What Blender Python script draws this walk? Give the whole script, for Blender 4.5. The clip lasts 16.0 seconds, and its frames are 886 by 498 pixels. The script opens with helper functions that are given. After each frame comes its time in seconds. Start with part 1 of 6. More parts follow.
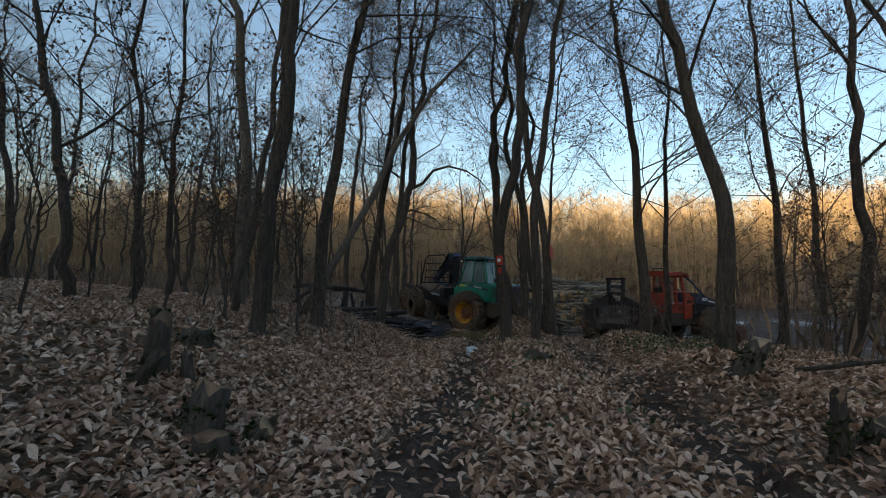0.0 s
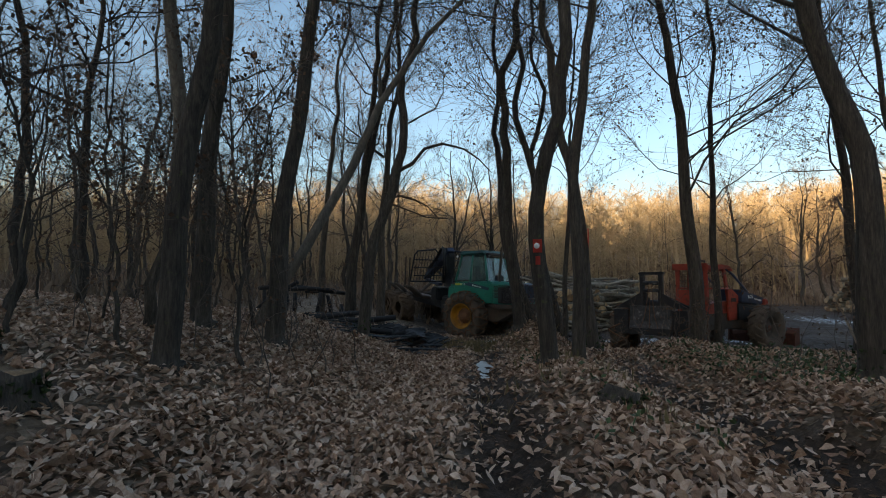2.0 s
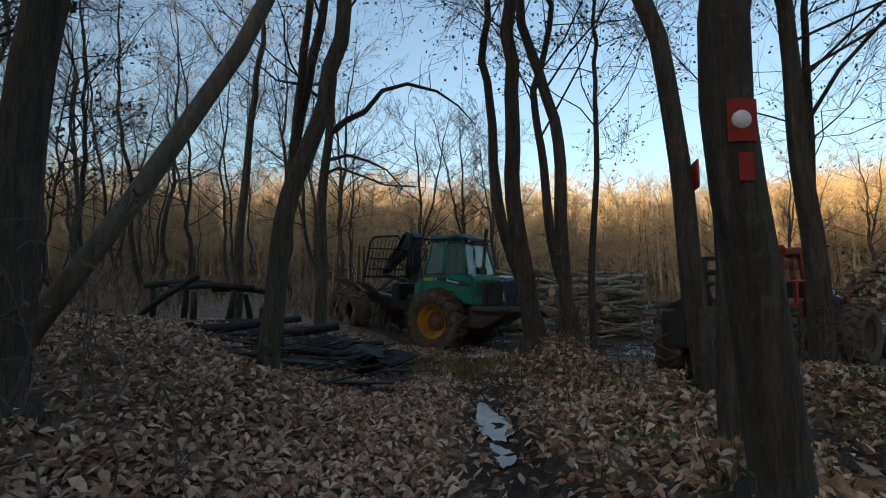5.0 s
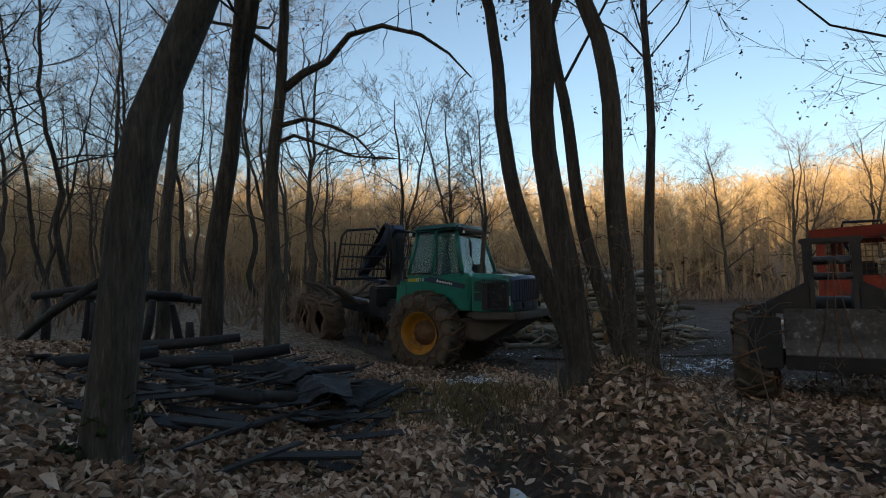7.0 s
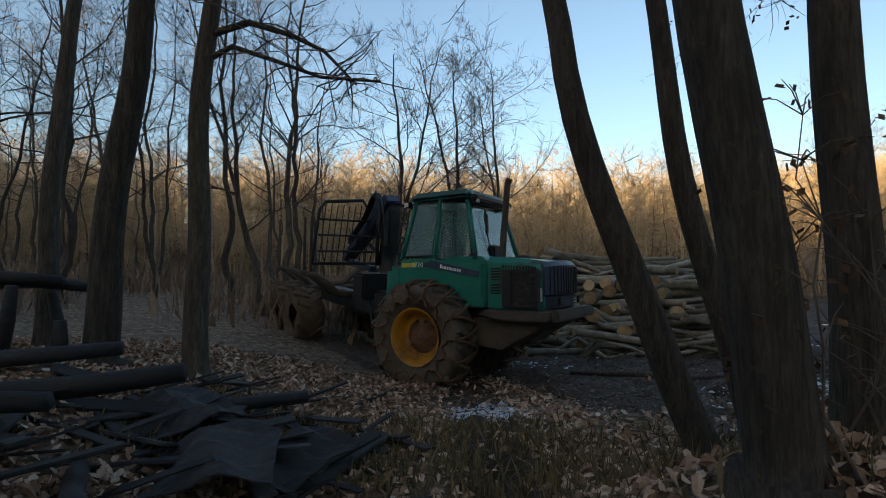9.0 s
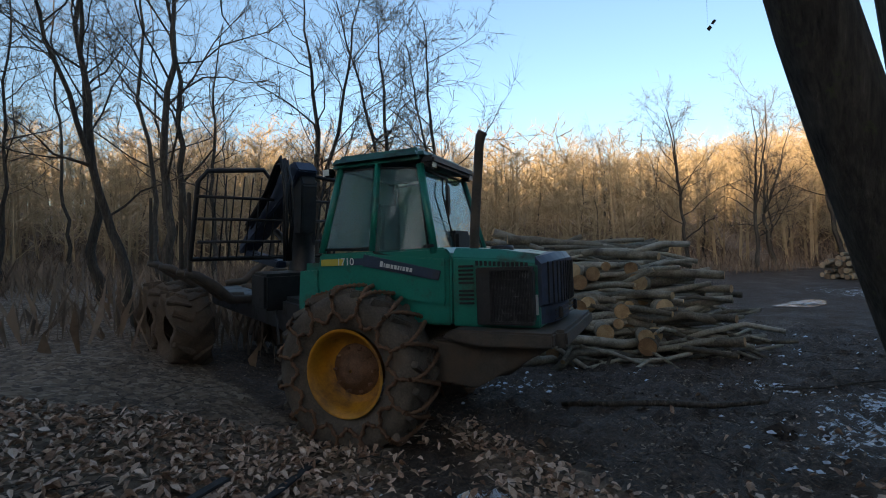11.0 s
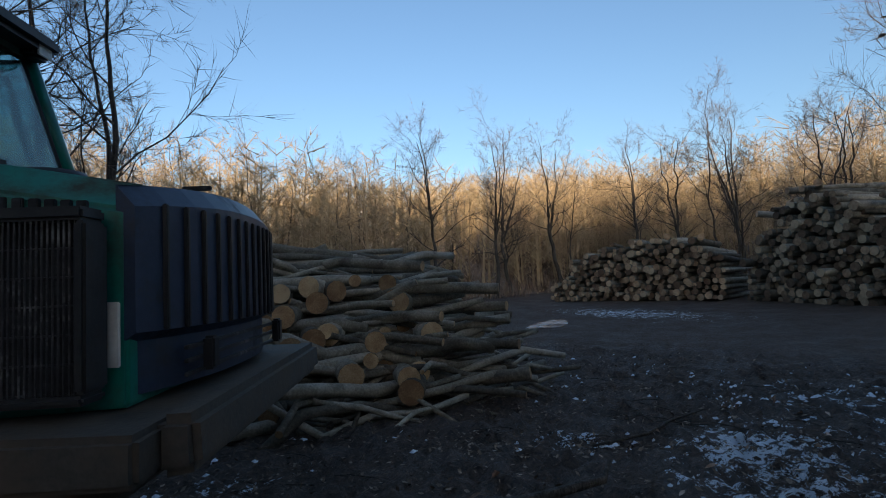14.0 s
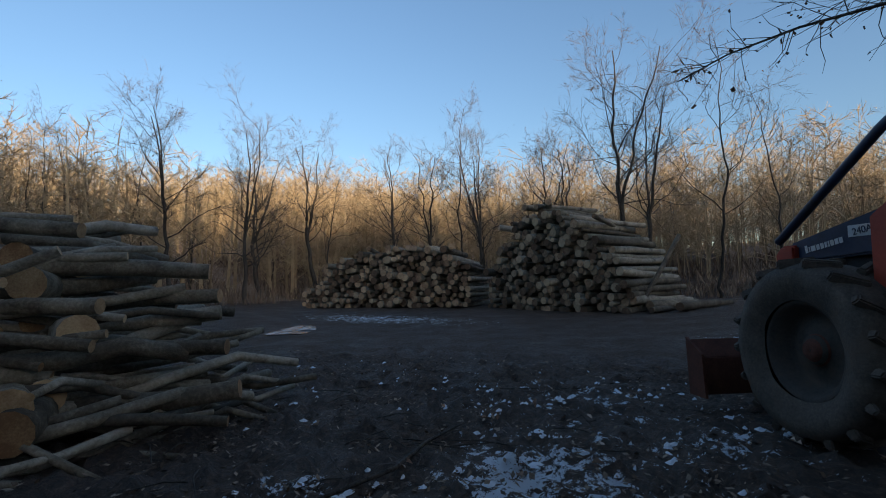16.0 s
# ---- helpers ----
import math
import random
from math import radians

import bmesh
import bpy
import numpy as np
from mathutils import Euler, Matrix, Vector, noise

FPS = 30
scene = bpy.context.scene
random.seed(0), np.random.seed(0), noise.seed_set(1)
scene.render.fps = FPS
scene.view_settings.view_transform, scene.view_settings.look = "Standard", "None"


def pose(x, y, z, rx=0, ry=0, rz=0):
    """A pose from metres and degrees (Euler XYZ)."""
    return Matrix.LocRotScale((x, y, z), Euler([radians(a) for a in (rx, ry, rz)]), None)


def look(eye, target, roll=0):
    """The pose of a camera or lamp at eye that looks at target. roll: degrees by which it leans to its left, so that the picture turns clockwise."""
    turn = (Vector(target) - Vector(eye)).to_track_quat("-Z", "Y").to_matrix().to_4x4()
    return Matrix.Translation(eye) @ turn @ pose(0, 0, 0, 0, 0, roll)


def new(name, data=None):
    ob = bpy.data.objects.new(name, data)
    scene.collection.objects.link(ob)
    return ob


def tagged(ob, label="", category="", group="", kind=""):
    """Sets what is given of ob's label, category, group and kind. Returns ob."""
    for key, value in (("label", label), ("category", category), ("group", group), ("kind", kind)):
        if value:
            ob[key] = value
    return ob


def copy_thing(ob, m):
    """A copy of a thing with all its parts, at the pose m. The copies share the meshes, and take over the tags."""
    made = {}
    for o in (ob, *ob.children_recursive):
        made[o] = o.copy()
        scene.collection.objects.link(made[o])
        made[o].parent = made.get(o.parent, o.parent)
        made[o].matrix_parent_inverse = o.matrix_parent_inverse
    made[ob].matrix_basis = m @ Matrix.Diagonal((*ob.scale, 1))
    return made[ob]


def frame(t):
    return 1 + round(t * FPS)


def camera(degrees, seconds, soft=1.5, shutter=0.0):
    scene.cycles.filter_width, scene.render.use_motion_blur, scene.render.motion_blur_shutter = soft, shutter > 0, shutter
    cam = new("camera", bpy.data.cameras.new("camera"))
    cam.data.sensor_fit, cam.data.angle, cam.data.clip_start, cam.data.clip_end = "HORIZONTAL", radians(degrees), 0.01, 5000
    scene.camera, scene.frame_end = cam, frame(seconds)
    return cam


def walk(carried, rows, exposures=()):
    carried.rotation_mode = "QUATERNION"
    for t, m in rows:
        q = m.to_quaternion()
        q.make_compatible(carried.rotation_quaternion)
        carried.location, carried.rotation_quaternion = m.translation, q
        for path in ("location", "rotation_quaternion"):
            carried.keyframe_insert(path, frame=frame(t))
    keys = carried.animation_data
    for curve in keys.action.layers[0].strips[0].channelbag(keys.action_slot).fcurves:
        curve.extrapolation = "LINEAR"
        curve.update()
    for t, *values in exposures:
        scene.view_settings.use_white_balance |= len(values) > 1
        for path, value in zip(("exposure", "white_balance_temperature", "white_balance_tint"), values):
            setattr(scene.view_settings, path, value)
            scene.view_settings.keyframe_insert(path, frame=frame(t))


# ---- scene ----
cam = camera(81.0, 16.0, soft=1.0)
PATH = [
    (0.0, 0.018, -0.082, 1.971, 5.46, 3.88, -0.86),
    (0.5, -0.151, 0.640, 1.945, 5.32, 3.70, -0.66),
    (1.0, -0.354, 1.405, 1.948, 5.11, 3.77, -0.30),
    (1.5, -0.515, 2.171, 1.958, 4.82, 3.94, -0.18),
    (2.0, -0.649, 2.986, 1.945, 3.58, 3.85, -0.08),
    (2.5, -0.767, 3.780, 1.916, 2.73, 3.99, -0.12),
    (3.0, -0.871, 4.567, 1.875, 1.67, 3.85, -0.19),
    (3.5, -0.973, 5.348, 1.825, 1.30, 3.85, -0.05),
    (4.0, -0.983, 6.107, 1.786, 0.79, 3.95, -0.08),
    (4.5, -1.017, 6.896, 1.782, 0.03, 3.93, 0.01),
    (5.0, -1.062, 7.675, 1.796, -0.79, 3.87, 0.24),
    (5.5, -1.107, 8.429, 1.816, -1.58, 3.83, 0.60),
    (6.0, -1.144, 9.153, 1.830, -2.24, 3.84, 1.04),
    (6.5, -1.163, 9.850, 1.825, -2.65, 3.93, 1.42),
    (7.0, -1.144, 10.533, 1.779, -2.60, 4.12, 1.44),
    (7.5, -1.082, 11.249, 1.719, -2.82, 4.18, 1.59),
    (8.0, -1.053, 11.997, 1.645, -2.37, 4.22, 1.17),
    (8.5, -1.037, 12.760, 1.652, -2.09, 3.85, 0.75),
    (9.0, -1.038, 13.512, 1.714, -2.19, 3.21, 0.53),
    (9.5, -1.055, 14.241, 1.808, -2.89, 2.43, 0.61),
    (10.0, -1.086, 14.942, 1.907, -4.46, 1.64, 0.97),
    (10.5, -1.121, 15.615, 1.975, -7.13, 1.04, 1.53),
    (11.0, -1.145, 16.259, 1.953, -10.82, 0.90, 2.03),
    (11.5, -1.087, 16.807, 1.901, -15.44, 1.29, 2.17),
    (12.0, -0.866, 17.306, 1.817, -21.46, 1.72, 1.93),
    (12.5, -0.557, 17.764, 1.752, -28.36, 2.36, 2.21),
    (13.0, -0.259, 18.176, 1.688, -31.58, 2.80, 2.28),
    (13.5, 0.091, 18.619, 1.658, -32.93, 3.19, 2.53),
    (14.0, 0.526, 19.173, 1.573, -37.14, 3.57, 2.58),
    (14.5, 0.961, 19.642, 1.475, -45.44, 3.46, 2.86),
    (15.0, 1.256, 19.859, 1.385, -55.20, 3.78, 2.54),
    (15.5, 1.589, 19.962, 1.311, -61.35, 3.76, 1.62),
    (16.0, 2.053, 20.161, 1.235, -63.32, 4.04, 0.95),
]
EXPOSURES = [(0.0, 1.6, 7250, 10), (8.0, 1.5, 7300, 10), (10.5, 1.72, 6850, 10), (12.5, 1.36, 6080, 10), (16.0, 1.12, 5980, 10)]
walk(cam, [(t, pose(x, y, z, 90 + pitch, roll, yaw)) for t, x, y, z, yaw, pitch, roll in PATH], EXPOSURES)

# ---- world and sun: a clear winter evening, the low sun hidden behind an added, unseen ridge ----
SUN_ELEV, SUN_FROM = radians(9.0), Vector((-0.5, -0.866, 0))
world = bpy.data.worlds.new("sky")
scene.world = world
world.use_nodes = True
wn = world.node_tree
sky = wn.nodes.new("ShaderNodeTexSky")
sky.sky_type, sky.sun_disc = "NISHITA", False
sky.sun_elevation, sky.sun_rotation = SUN_ELEV, math.atan2(SUN_FROM.x, SUN_FROM.y)
sky.air_density, sky.dust_density, sky.ozone_density = 1.0, 2.2, 2.0
wn.links.new(sky.outputs[0], wn.nodes["Background"].inputs[0])
wn.nodes["Background"].inputs[1].default_value = 0.12
sun = new("sun", bpy.data.lights.new("sun", "SUN"))
sun.data.energy, sun.data.angle, sun.data.color = 4.0, radians(0.5), (1.0, 0.74, 0.44)
away = SUN_FROM * math.cos(SUN_ELEV) + Vector((0, 0, math.sin(SUN_ELEV)))
sun.matrix_world = look((0, 0, 60), Vector((0, 0, 60)) - away)


# ---- materials ----
def nodes_of(name):
    m = bpy.data.materials.new(name)
    m.use_nodes = True
    return m, m.node_tree, m.node_tree.nodes["Principled BSDF"]


def add(nt, kind, **values):
    n = nt.nodes.new(kind)
    for key, v in values.items():
        n.inputs[key.replace("_", " ")].default_value = v
    return n


def ramp(nt, fac, stops):
    r = nt.nodes.new("ShaderNodeValToRGB")
    el = r.color_ramp.elements
    el[0].position, el[0].color = stops[0][0], (*stops[0][1], 1)
    el[1].position, el[1].color = stops[-1][0], (*stops[-1][1], 1)
    for p, c in stops[1:-1]:
        el.new(p).color = (*c, 1)
    nt.links.new(fac, r.inputs[0])
    return r.outputs[0]


def mixc(nt, fac, a, b):
    m = nt.nodes.new("ShaderNodeMix")
    m.data_type = "RGBA"
    for sock, v in ((m.inputs[0], fac), (m.inputs[6], a), (m.inputs[7], b)):
        if hasattr(v, "is_output"):
            nt.links.new(v, sock)
        else:
            sock.default_value = v if isinstance(v, float) else (*v, 1)
    return m.outputs[2]


def bump(nt, bsdf, height, strength, distance):
    b = add(nt, "ShaderNodeBump", Strength=strength, Distance=distance)
    nt.links.new(height, b.inputs["Height"])
    nt.links.new(b.outputs[0], bsdf.inputs["Normal"])


def surface(name, stops, rough=0.7, metal=0.0, scale=6.0, fine=60.0, relief=0.01, strength=0.5, dirt=None, dirt_amount=0.5,
            stretch=(1, 1, 1), island=0.0, random_object=0.0):
    """A worn surface: colour from two sizes of noise, dirt in blotches, fine relief."""
    m, nt, bsdf = nodes_of(name)
    tc = nt.nodes.new("ShaderNodeTexCoord")
    mp = add(nt, "ShaderNodeMapping", Scale=stretch)
    nt.links.new(tc.outputs["Object"], mp.inputs[0])
    n1 = add(nt, "ShaderNodeTexNoise", Scale=scale, Detail=6.0, Roughness=0.65)
    n2 = add(nt, "ShaderNodeTexNoise", Scale=fine, Detail=4.0, Roughness=0.6)
    for n in (n1, n2):
        nt.links.new(mp.outputs[0], n.inputs["Vector"])
    mx = nt.nodes.new("ShaderNodeMix")
    mx.inputs[0].default_value = 0.4
    nt.links.new(n1.outputs[0], mx.inputs[2])
    nt.links.new(n2.outputs[0], mx.inputs[3])
    fac = mx.outputs[0]
    for amount, kind, out in ((island, "ShaderNodeNewGeometry", "Random Per Island"), (random_object, "ShaderNodeObjectInfo", "Random")):
        if amount:
            g = nt.nodes.new(kind)
            ma = nt.nodes.new("ShaderNodeMath")
            ma.operation = "MULTIPLY_ADD"
            nt.links.new(g.outputs[out], ma.inputs[0])
            ma.inputs[1].default_value = amount
            sub = nt.nodes.new("ShaderNodeMath")
            sub.operation = "SUBTRACT"
            nt.links.new(fac, sub.inputs[0])
            sub.inputs[1].default_value = amount / 2
            nt.links.new(sub.outputs[0], ma.inputs[2])
            fac = ma.outputs[0]
    col = ramp(nt, fac, stops)
    if dirt:
        n3 = add(nt, "ShaderNodeTexNoise", Scale=scale * 0.6, Detail=8.0, Roughness=0.7)
        nt.links.new(tc.outputs["Object"], n3.inputs["Vector"])
        mask = ramp(nt, n3.outputs[0], [(0.62 - dirt_amount * 0.3, (0, 0, 0)), (0.72 - dirt_amount * 0.1, (1, 1, 1))])
        col = mixc(nt, mask, col, dirt)
        rr = ramp(nt, mask, [(0.0, (rough,) * 3), (1.0, (0.9,) * 3)])
        nt.links.new(rr, bsdf.inputs["Roughness"])
    else:
        bsdf.inputs["Roughness"].default_value = rough
    bsdf.inputs["Metallic"].default_value = metal
    nt.links.new(col, bsdf.inputs["Base Color"])
    bump(nt, bsdf, fac, strength, relief)
    return m


BARK = surface("bark", [(0.3, (0.016, 0.013, 0.01)), (0.45, (0.045, 0.037, 0.03)), (0.58, (0.085, 0.071, 0.057)), (0.72, (0.18, 0.155, 0.125))], 0.95, scale=20, fine=75,
               relief=0.035, strength=1.0, stretch=(1, 1, 0.13), dirt=(0.075, 0.085, 0.03), dirt_amount=0.1, random_object=0.1)
PALE_BARK = surface("pale_bark", [(0.3, (0.06, 0.05, 0.04)), (0.5, (0.13, 0.112, 0.09)), (0.7, (0.22, 0.195, 0.16))], 0.9, scale=12, fine=50,
                    relief=0.02, strength=0.7, stretch=(1, 1, 0.3))
TWIG = surface("twig", [(0.3, (0.07, 0.056, 0.046)), (0.7, (0.17, 0.135, 0.11))], 0.95, scale=2, fine=20, relief=0.002)
# distant twigs, paler and warmer than TWIG: golden evening sun put into the colour
SUN_GOLD_WOOD = surface("sun_gold_twigs", [(0.3, (0.26, 0.19, 0.115)), (0.7, (0.5, 0.38, 0.235))], 0.95, scale=0.3, fine=3, relief=0.002, island=0.3)
DRY_LEAF = surface("dry_leaf", [(0.2, (0.13, 0.07, 0.042)), (0.42, (0.33, 0.20, 0.13)), (0.6, (0.52, 0.37, 0.27)), (0.8, (0.68, 0.53, 0.42))],
                   0.75, scale=9, fine=70, relief=0.004, island=0.5)
HANG_LEAF = surface("withered_leaf", [(0.3, (0.05, 0.03, 0.018)), (0.7, (0.16, 0.09, 0.05))], 0.8, scale=9, fine=60, relief=0.003, island=0.4)
MOSS = surface("moss", [(0.3, (0.012, 0.02, 0.006)), (0.7, (0.06, 0.085, 0.02))], 1.0, scale=14, fine=120, relief=0.02, strength=1.0)
LOG_BARK = surface("log_bark", [(0.22, (0.024, 0.02, 0.014)), (0.43, (0.115, 0.097, 0.07)), (0.57, (0.225, 0.197, 0.148)), (0.8, (0.46, 0.41, 0.33))],
                   0.9, scale=3.0, fine=34, relief=0.02, strength=0.7, random_object=0.35, dirt=(0.05, 0.042, 0.034), dirt_amount=0.2)
CUT_WOOD = surface("cut_wood", [(0.3, (0.20, 0.11, 0.05)), (0.5, (0.36, 0.23, 0.115)), (0.7, (0.55, 0.39, 0.22))], 0.8, scale=7, fine=60,
                   relief=0.004, random_object=0.4)
OLD_CUT = surface("grey_cut_wood", [(0.3, (0.10, 0.058, 0.032)), (0.5, (0.25, 0.16, 0.092)), (0.75, (0.50, 0.36, 0.22))], 0.85, scale=7, fine=60,
                  relief=0.004, random_object=0.5)
CHAR = surface("charred_wood", [(0.3, (0.008, 0.008, 0.009)), (0.55, (0.02, 0.02, 0.022)), (0.8, (0.06, 0.06, 0.065))], 0.75, scale=8, fine=50,
               relief=0.01, strength=0.8, stretch=(0.4, 1, 1), random_object=0.2)
GREEN = surface("green_paint", [(0.3, (0.008, 0.15, 0.115)), (0.7, (0.016, 0.22, 0.17))], 0.3, scale=3, fine=40, relief=0.001, strength=0.2,
                dirt=(0.05, 0.05, 0.035), dirt_amount=0.3)
NAVY = surface("navy_paint", [(0.3, (0.016, 0.028, 0.06)), (0.7, (0.04, 0.06, 0.11))], 0.45, scale=4, fine=40, relief=0.001, strength=0.2,
               dirt=(0.05, 0.045, 0.04), dirt_amount=0.25)
RED = surface("red_paint", [(0.3, (0.27, 0.032, 0.018)), (0.7, (0.42, 0.06, 0.03))], 0.45, scale=4, fine=40, relief=0.001, strength=0.2,
              dirt=(0.11, 0.06, 0.04), dirt_amount=0.35)
YELLOW = surface("yellow_rim_paint", [(0.3, (0.36, 0.15, 0.01)), (0.7, (0.58, 0.27, 0.016))], 0.5, scale=3, fine=30, relief=0.002, strength=0.3,
                 dirt=(0.09, 0.05, 0.028), dirt_amount=0.55)
BLACK_STEEL = surface("black_steel", [(0.3, (0.012, 0.012, 0.014)), (0.7, (0.04, 0.04, 0.044))], 0.5, 0.3, scale=5, fine=50, relief=0.002, strength=0.3,
                      dirt=(0.055, 0.048, 0.04), dirt_amount=0.3)
MUDDY_STEEL = surface("muddy_steel", [(0.3, (0.03, 0.028, 0.026)), (0.7, (0.10, 0.085, 0.07))], 0.8, 0.1, scale=5, fine=50, relief=0.01,
                      dirt=(0.10, 0.075, 0.055), dirt_amount=0.6)
WORN_STEEL = surface("worn_bare_steel", [(0.38, (0.03, 0.03, 0.032)), (0.55, (0.075, 0.075, 0.08)), (0.72, (0.4, 0.4, 0.4))], 0.5, 0.5, scale=4, fine=20,
                     relief=0.002)
RUST = surface("rusty_steel", [(0.3, (0.075, 0.04, 0.022)), (0.7, (0.24, 0.13, 0.075))], 0.85, 0.2, scale=9, fine=70, relief=0.004)
TYRE = surface("muddy_rubber", [(0.3, (0.04, 0.034, 0.029)), (0.55, (0.115, 0.093, 0.072)), (0.8, (0.22, 0.175, 0.135))], 0.9, scale=4, fine=45, relief=0.012,
               strength=0.7, dirt=(0.12, 0.085, 0.06), dirt_amount=0.3)
MUD = surface("caked_mud", [(0.3, (0.05, 0.034, 0.022)), (0.7, (0.13, 0.09, 0.06))], 0.95, scale=6, fine=40, relief=0.03, strength=1.0)
WHITE = surface("white_paint", [(0.3, (0.62, 0.62, 0.6)), (0.7, (0.82, 0.82, 0.8))], 0.6, scale=6, fine=60, relief=0.001)
SIGN_RED = surface("red_sign_paint", [(0.3, (0.45, 0.03, 0.02)), (0.7, (0.6, 0.05, 0.03))], 0.6, scale=6, fine=60, relief=0.001)
ICE = surface("ice", [(0.35, (0.42, 0.47, 0.48)), (0.7, (0.72, 0.77, 0.78))], 0.3, scale=3, fine=18, relief=0.004, strength=0.3)
# yard puddle: the sky's grey reflection is put into the surface colour
SKY_GREY_ICE = surface("sky_grey_ice", [(0.35, (0.15, 0.16, 0.165)), (0.7, (0.38, 0.41, 0.42))], 0.18, scale=3, fine=18, relief=0.004, strength=0.3)
RED_RUST = surface("rusted_red_steel", [(0.3, (0.06, 0.022, 0.014)), (0.7, (0.17, 0.06, 0.035))], 0.8, 0.1, scale=7, fine=60, relief=0.004)
# darker copy of the cab green; the roof's shade is put into the colour
SHADED_GREEN = surface("shaded_green_roof_paint", [(0.3, (0.006, 0.07, 0.058)), (0.7, (0.012, 0.12, 0.095))], 0.4, scale=3, fine=40, relief=0.001, strength=0.2, dirt=(0.03, 0.035, 0.03), dirt_amount=0.3)
WATER = surface("muddy_water", [(0.3, (0.05, 0.045, 0.04)), (0.7, (0.09, 0.08, 0.07))], 0.06, scale=2, fine=9, relief=0.001, strength=0.1)
SNOW = surface("snow", [(0.3, (0.6, 0.66, 0.74)), (0.7, (0.82, 0.85, 0.9))], 0.8, scale=9, fine=70, relief=0.02)
GRASS = surface("dry_grass", [(0.3, (0.09, 0.075, 0.03)), (0.7, (0.24, 0.18, 0.09))], 0.9, scale=9, fine=60, relief=0.002, island=0.5)
GREEN_LEAF = surface("bramble_leaf", [(0.3, (0.02, 0.04, 0.012)), (0.7, (0.06, 0.10, 0.03))], 0.6, scale=9, fine=60, relief=0.002, island=0.4)
GLASS, _nt, _b = nodes_of("tinted_glass")
_b.inputs["Base Color"].default_value = (0.30, 0.52, 0.52, 1)
_b.inputs["Roughness"].default_value = 0.02
_b.inputs["Transmission Weight"].default_value = 0.85
_b.inputs["IOR"].default_value = 1.45
BRUSH = surface("brown_brush", [(0.3, (0.12, 0.082, 0.056)), (0.7, (0.28, 0.2, 0.14))], 0.95, scale=0.8, fine=8, relief=0.002, island=0.4)
CRUMB = surface("leaf_crumbs", [(0.25, (0.035, 0.024, 0.016)), (0.5, (0.12, 0.08, 0.05)), (0.8, (0.32, 0.24, 0.17))], 0.85, scale=9, fine=60, relief=0.003, island=0.6)


# ---- mesh helpers ----
class Buf:
    """Vertices and faces of one mesh, gathered piece by piece."""

    def __init__(self):
        self.v, self.f, self.n = [], [], 0

    def put(self, verts, faces):
        verts = np.asarray(verts, float)
        self.v.append(verts)
        self.f.extend([tuple(i + self.n for i in face) for face in faces])
        self.n += len(verts)

    def tube(self, pts, radii, k=6, cap=False):
        pts = np.asarray(pts, float)
        n = len(pts)
        tang = np.gradient(pts, axis=0)
        tang /= np.linalg.norm(tang, axis=1)[:, None] + 1e-9
        ref = np.array((0.0, 0.0, 1.0)) if abs(tang[0][2]) < 0.8 else np.array((1.0, 0.0, 0.0))
        a = np.cross(tang, ref)
        a /= np.linalg.norm(a, axis=1)[:, None] + 1e-9
        b = np.cross(tang, a)
        ang = np.arange(k) * 2 * math.pi / k
        ring = (np.cos(ang)[None, :, None] * a[:, None, :] + np.sin(ang)[None, :, None] * b[:, None, :]) * np.asarray(radii)[:, None, None]
        verts = (pts[:, None, :] + ring).reshape(-1, 3)
        faces = [(i * k + j, i * k + (j + 1) % k, (i + 1) * k + (j + 1) % k, (i + 1) * k + j) for i in range(n - 1) for j in range(k)]
        if cap:
            faces += [tuple(range(k))[::-1], tuple((n - 1) * k + j for j in range(k))]
        self.put(verts, faces)

    def mesh(self, name, material, smooth=True):
        me = bpy.data.meshes.new(name)
        me.from_pydata(np.concatenate(self.v).tolist() if self.v else [], [], self.f)
        me.materials.append(material)
        if smooth:
            me.polygons.foreach_set("use_smooth", [True] * len(me.polygons))
        me.update()
        return me


def part(name, data, parent, m=None, label=""):
    """One mesh object under a thing or a part. data: a mesh, or a bmesh with its material in a pair."""
    if isinstance(data, tuple):
        bm, material = data
        data = bpy.data.meshes.new(name)
        bm.to_mesh(data)
        bm.free()
        data.materials.append(material)
    ob = new(name, data)
    ob.parent = parent
    if m is not None:
        ob.matrix_local = m
    return tagged(ob, label)


def thing(name, m, label, category, group="", kind=""):
    ob = new(name)
    ob.empty_display_size = 0.2
    ob.matrix_world = m
    return tagged(ob, label, category, group, kind)


def box(sx, sy, sz, at=(0, 0, 0), bevel=0.015, taper=None, rot=None):
    """A bevelled block with its centre at `at`; taper: factors in x and y for its top."""
    bm = bmesh.new()
    bmesh.ops.create_cube(bm, size=1)
    for v in bm.verts:
        top = v.co.z > 0
        v.co = Vector((v.co.x * sx, v.co.y * sy, v.co.z * sz))
        if taper and top:
            v.co.x *= taper[0]
            v.co.y *= taper[1]
    if bevel:
        bmesh.ops.bevel(bm, geom=bm.edges[:], offset=bevel, segments=2, affect="EDGES")
    if rot:
        bmesh.ops.transform(bm, matrix=pose(0, 0, 0, *rot), verts=bm.verts)
    bmesh.ops.translate(bm, vec=at, verts=bm.verts)
    return bm


def join(*bms):
    out = bms[0]
    for b in bms[1:]:
        me = bpy.data.meshes.new("t")
        b.to_mesh(me)
        b.free()
        out.from_mesh(me)
        bpy.data.meshes.remove(me)
    return out


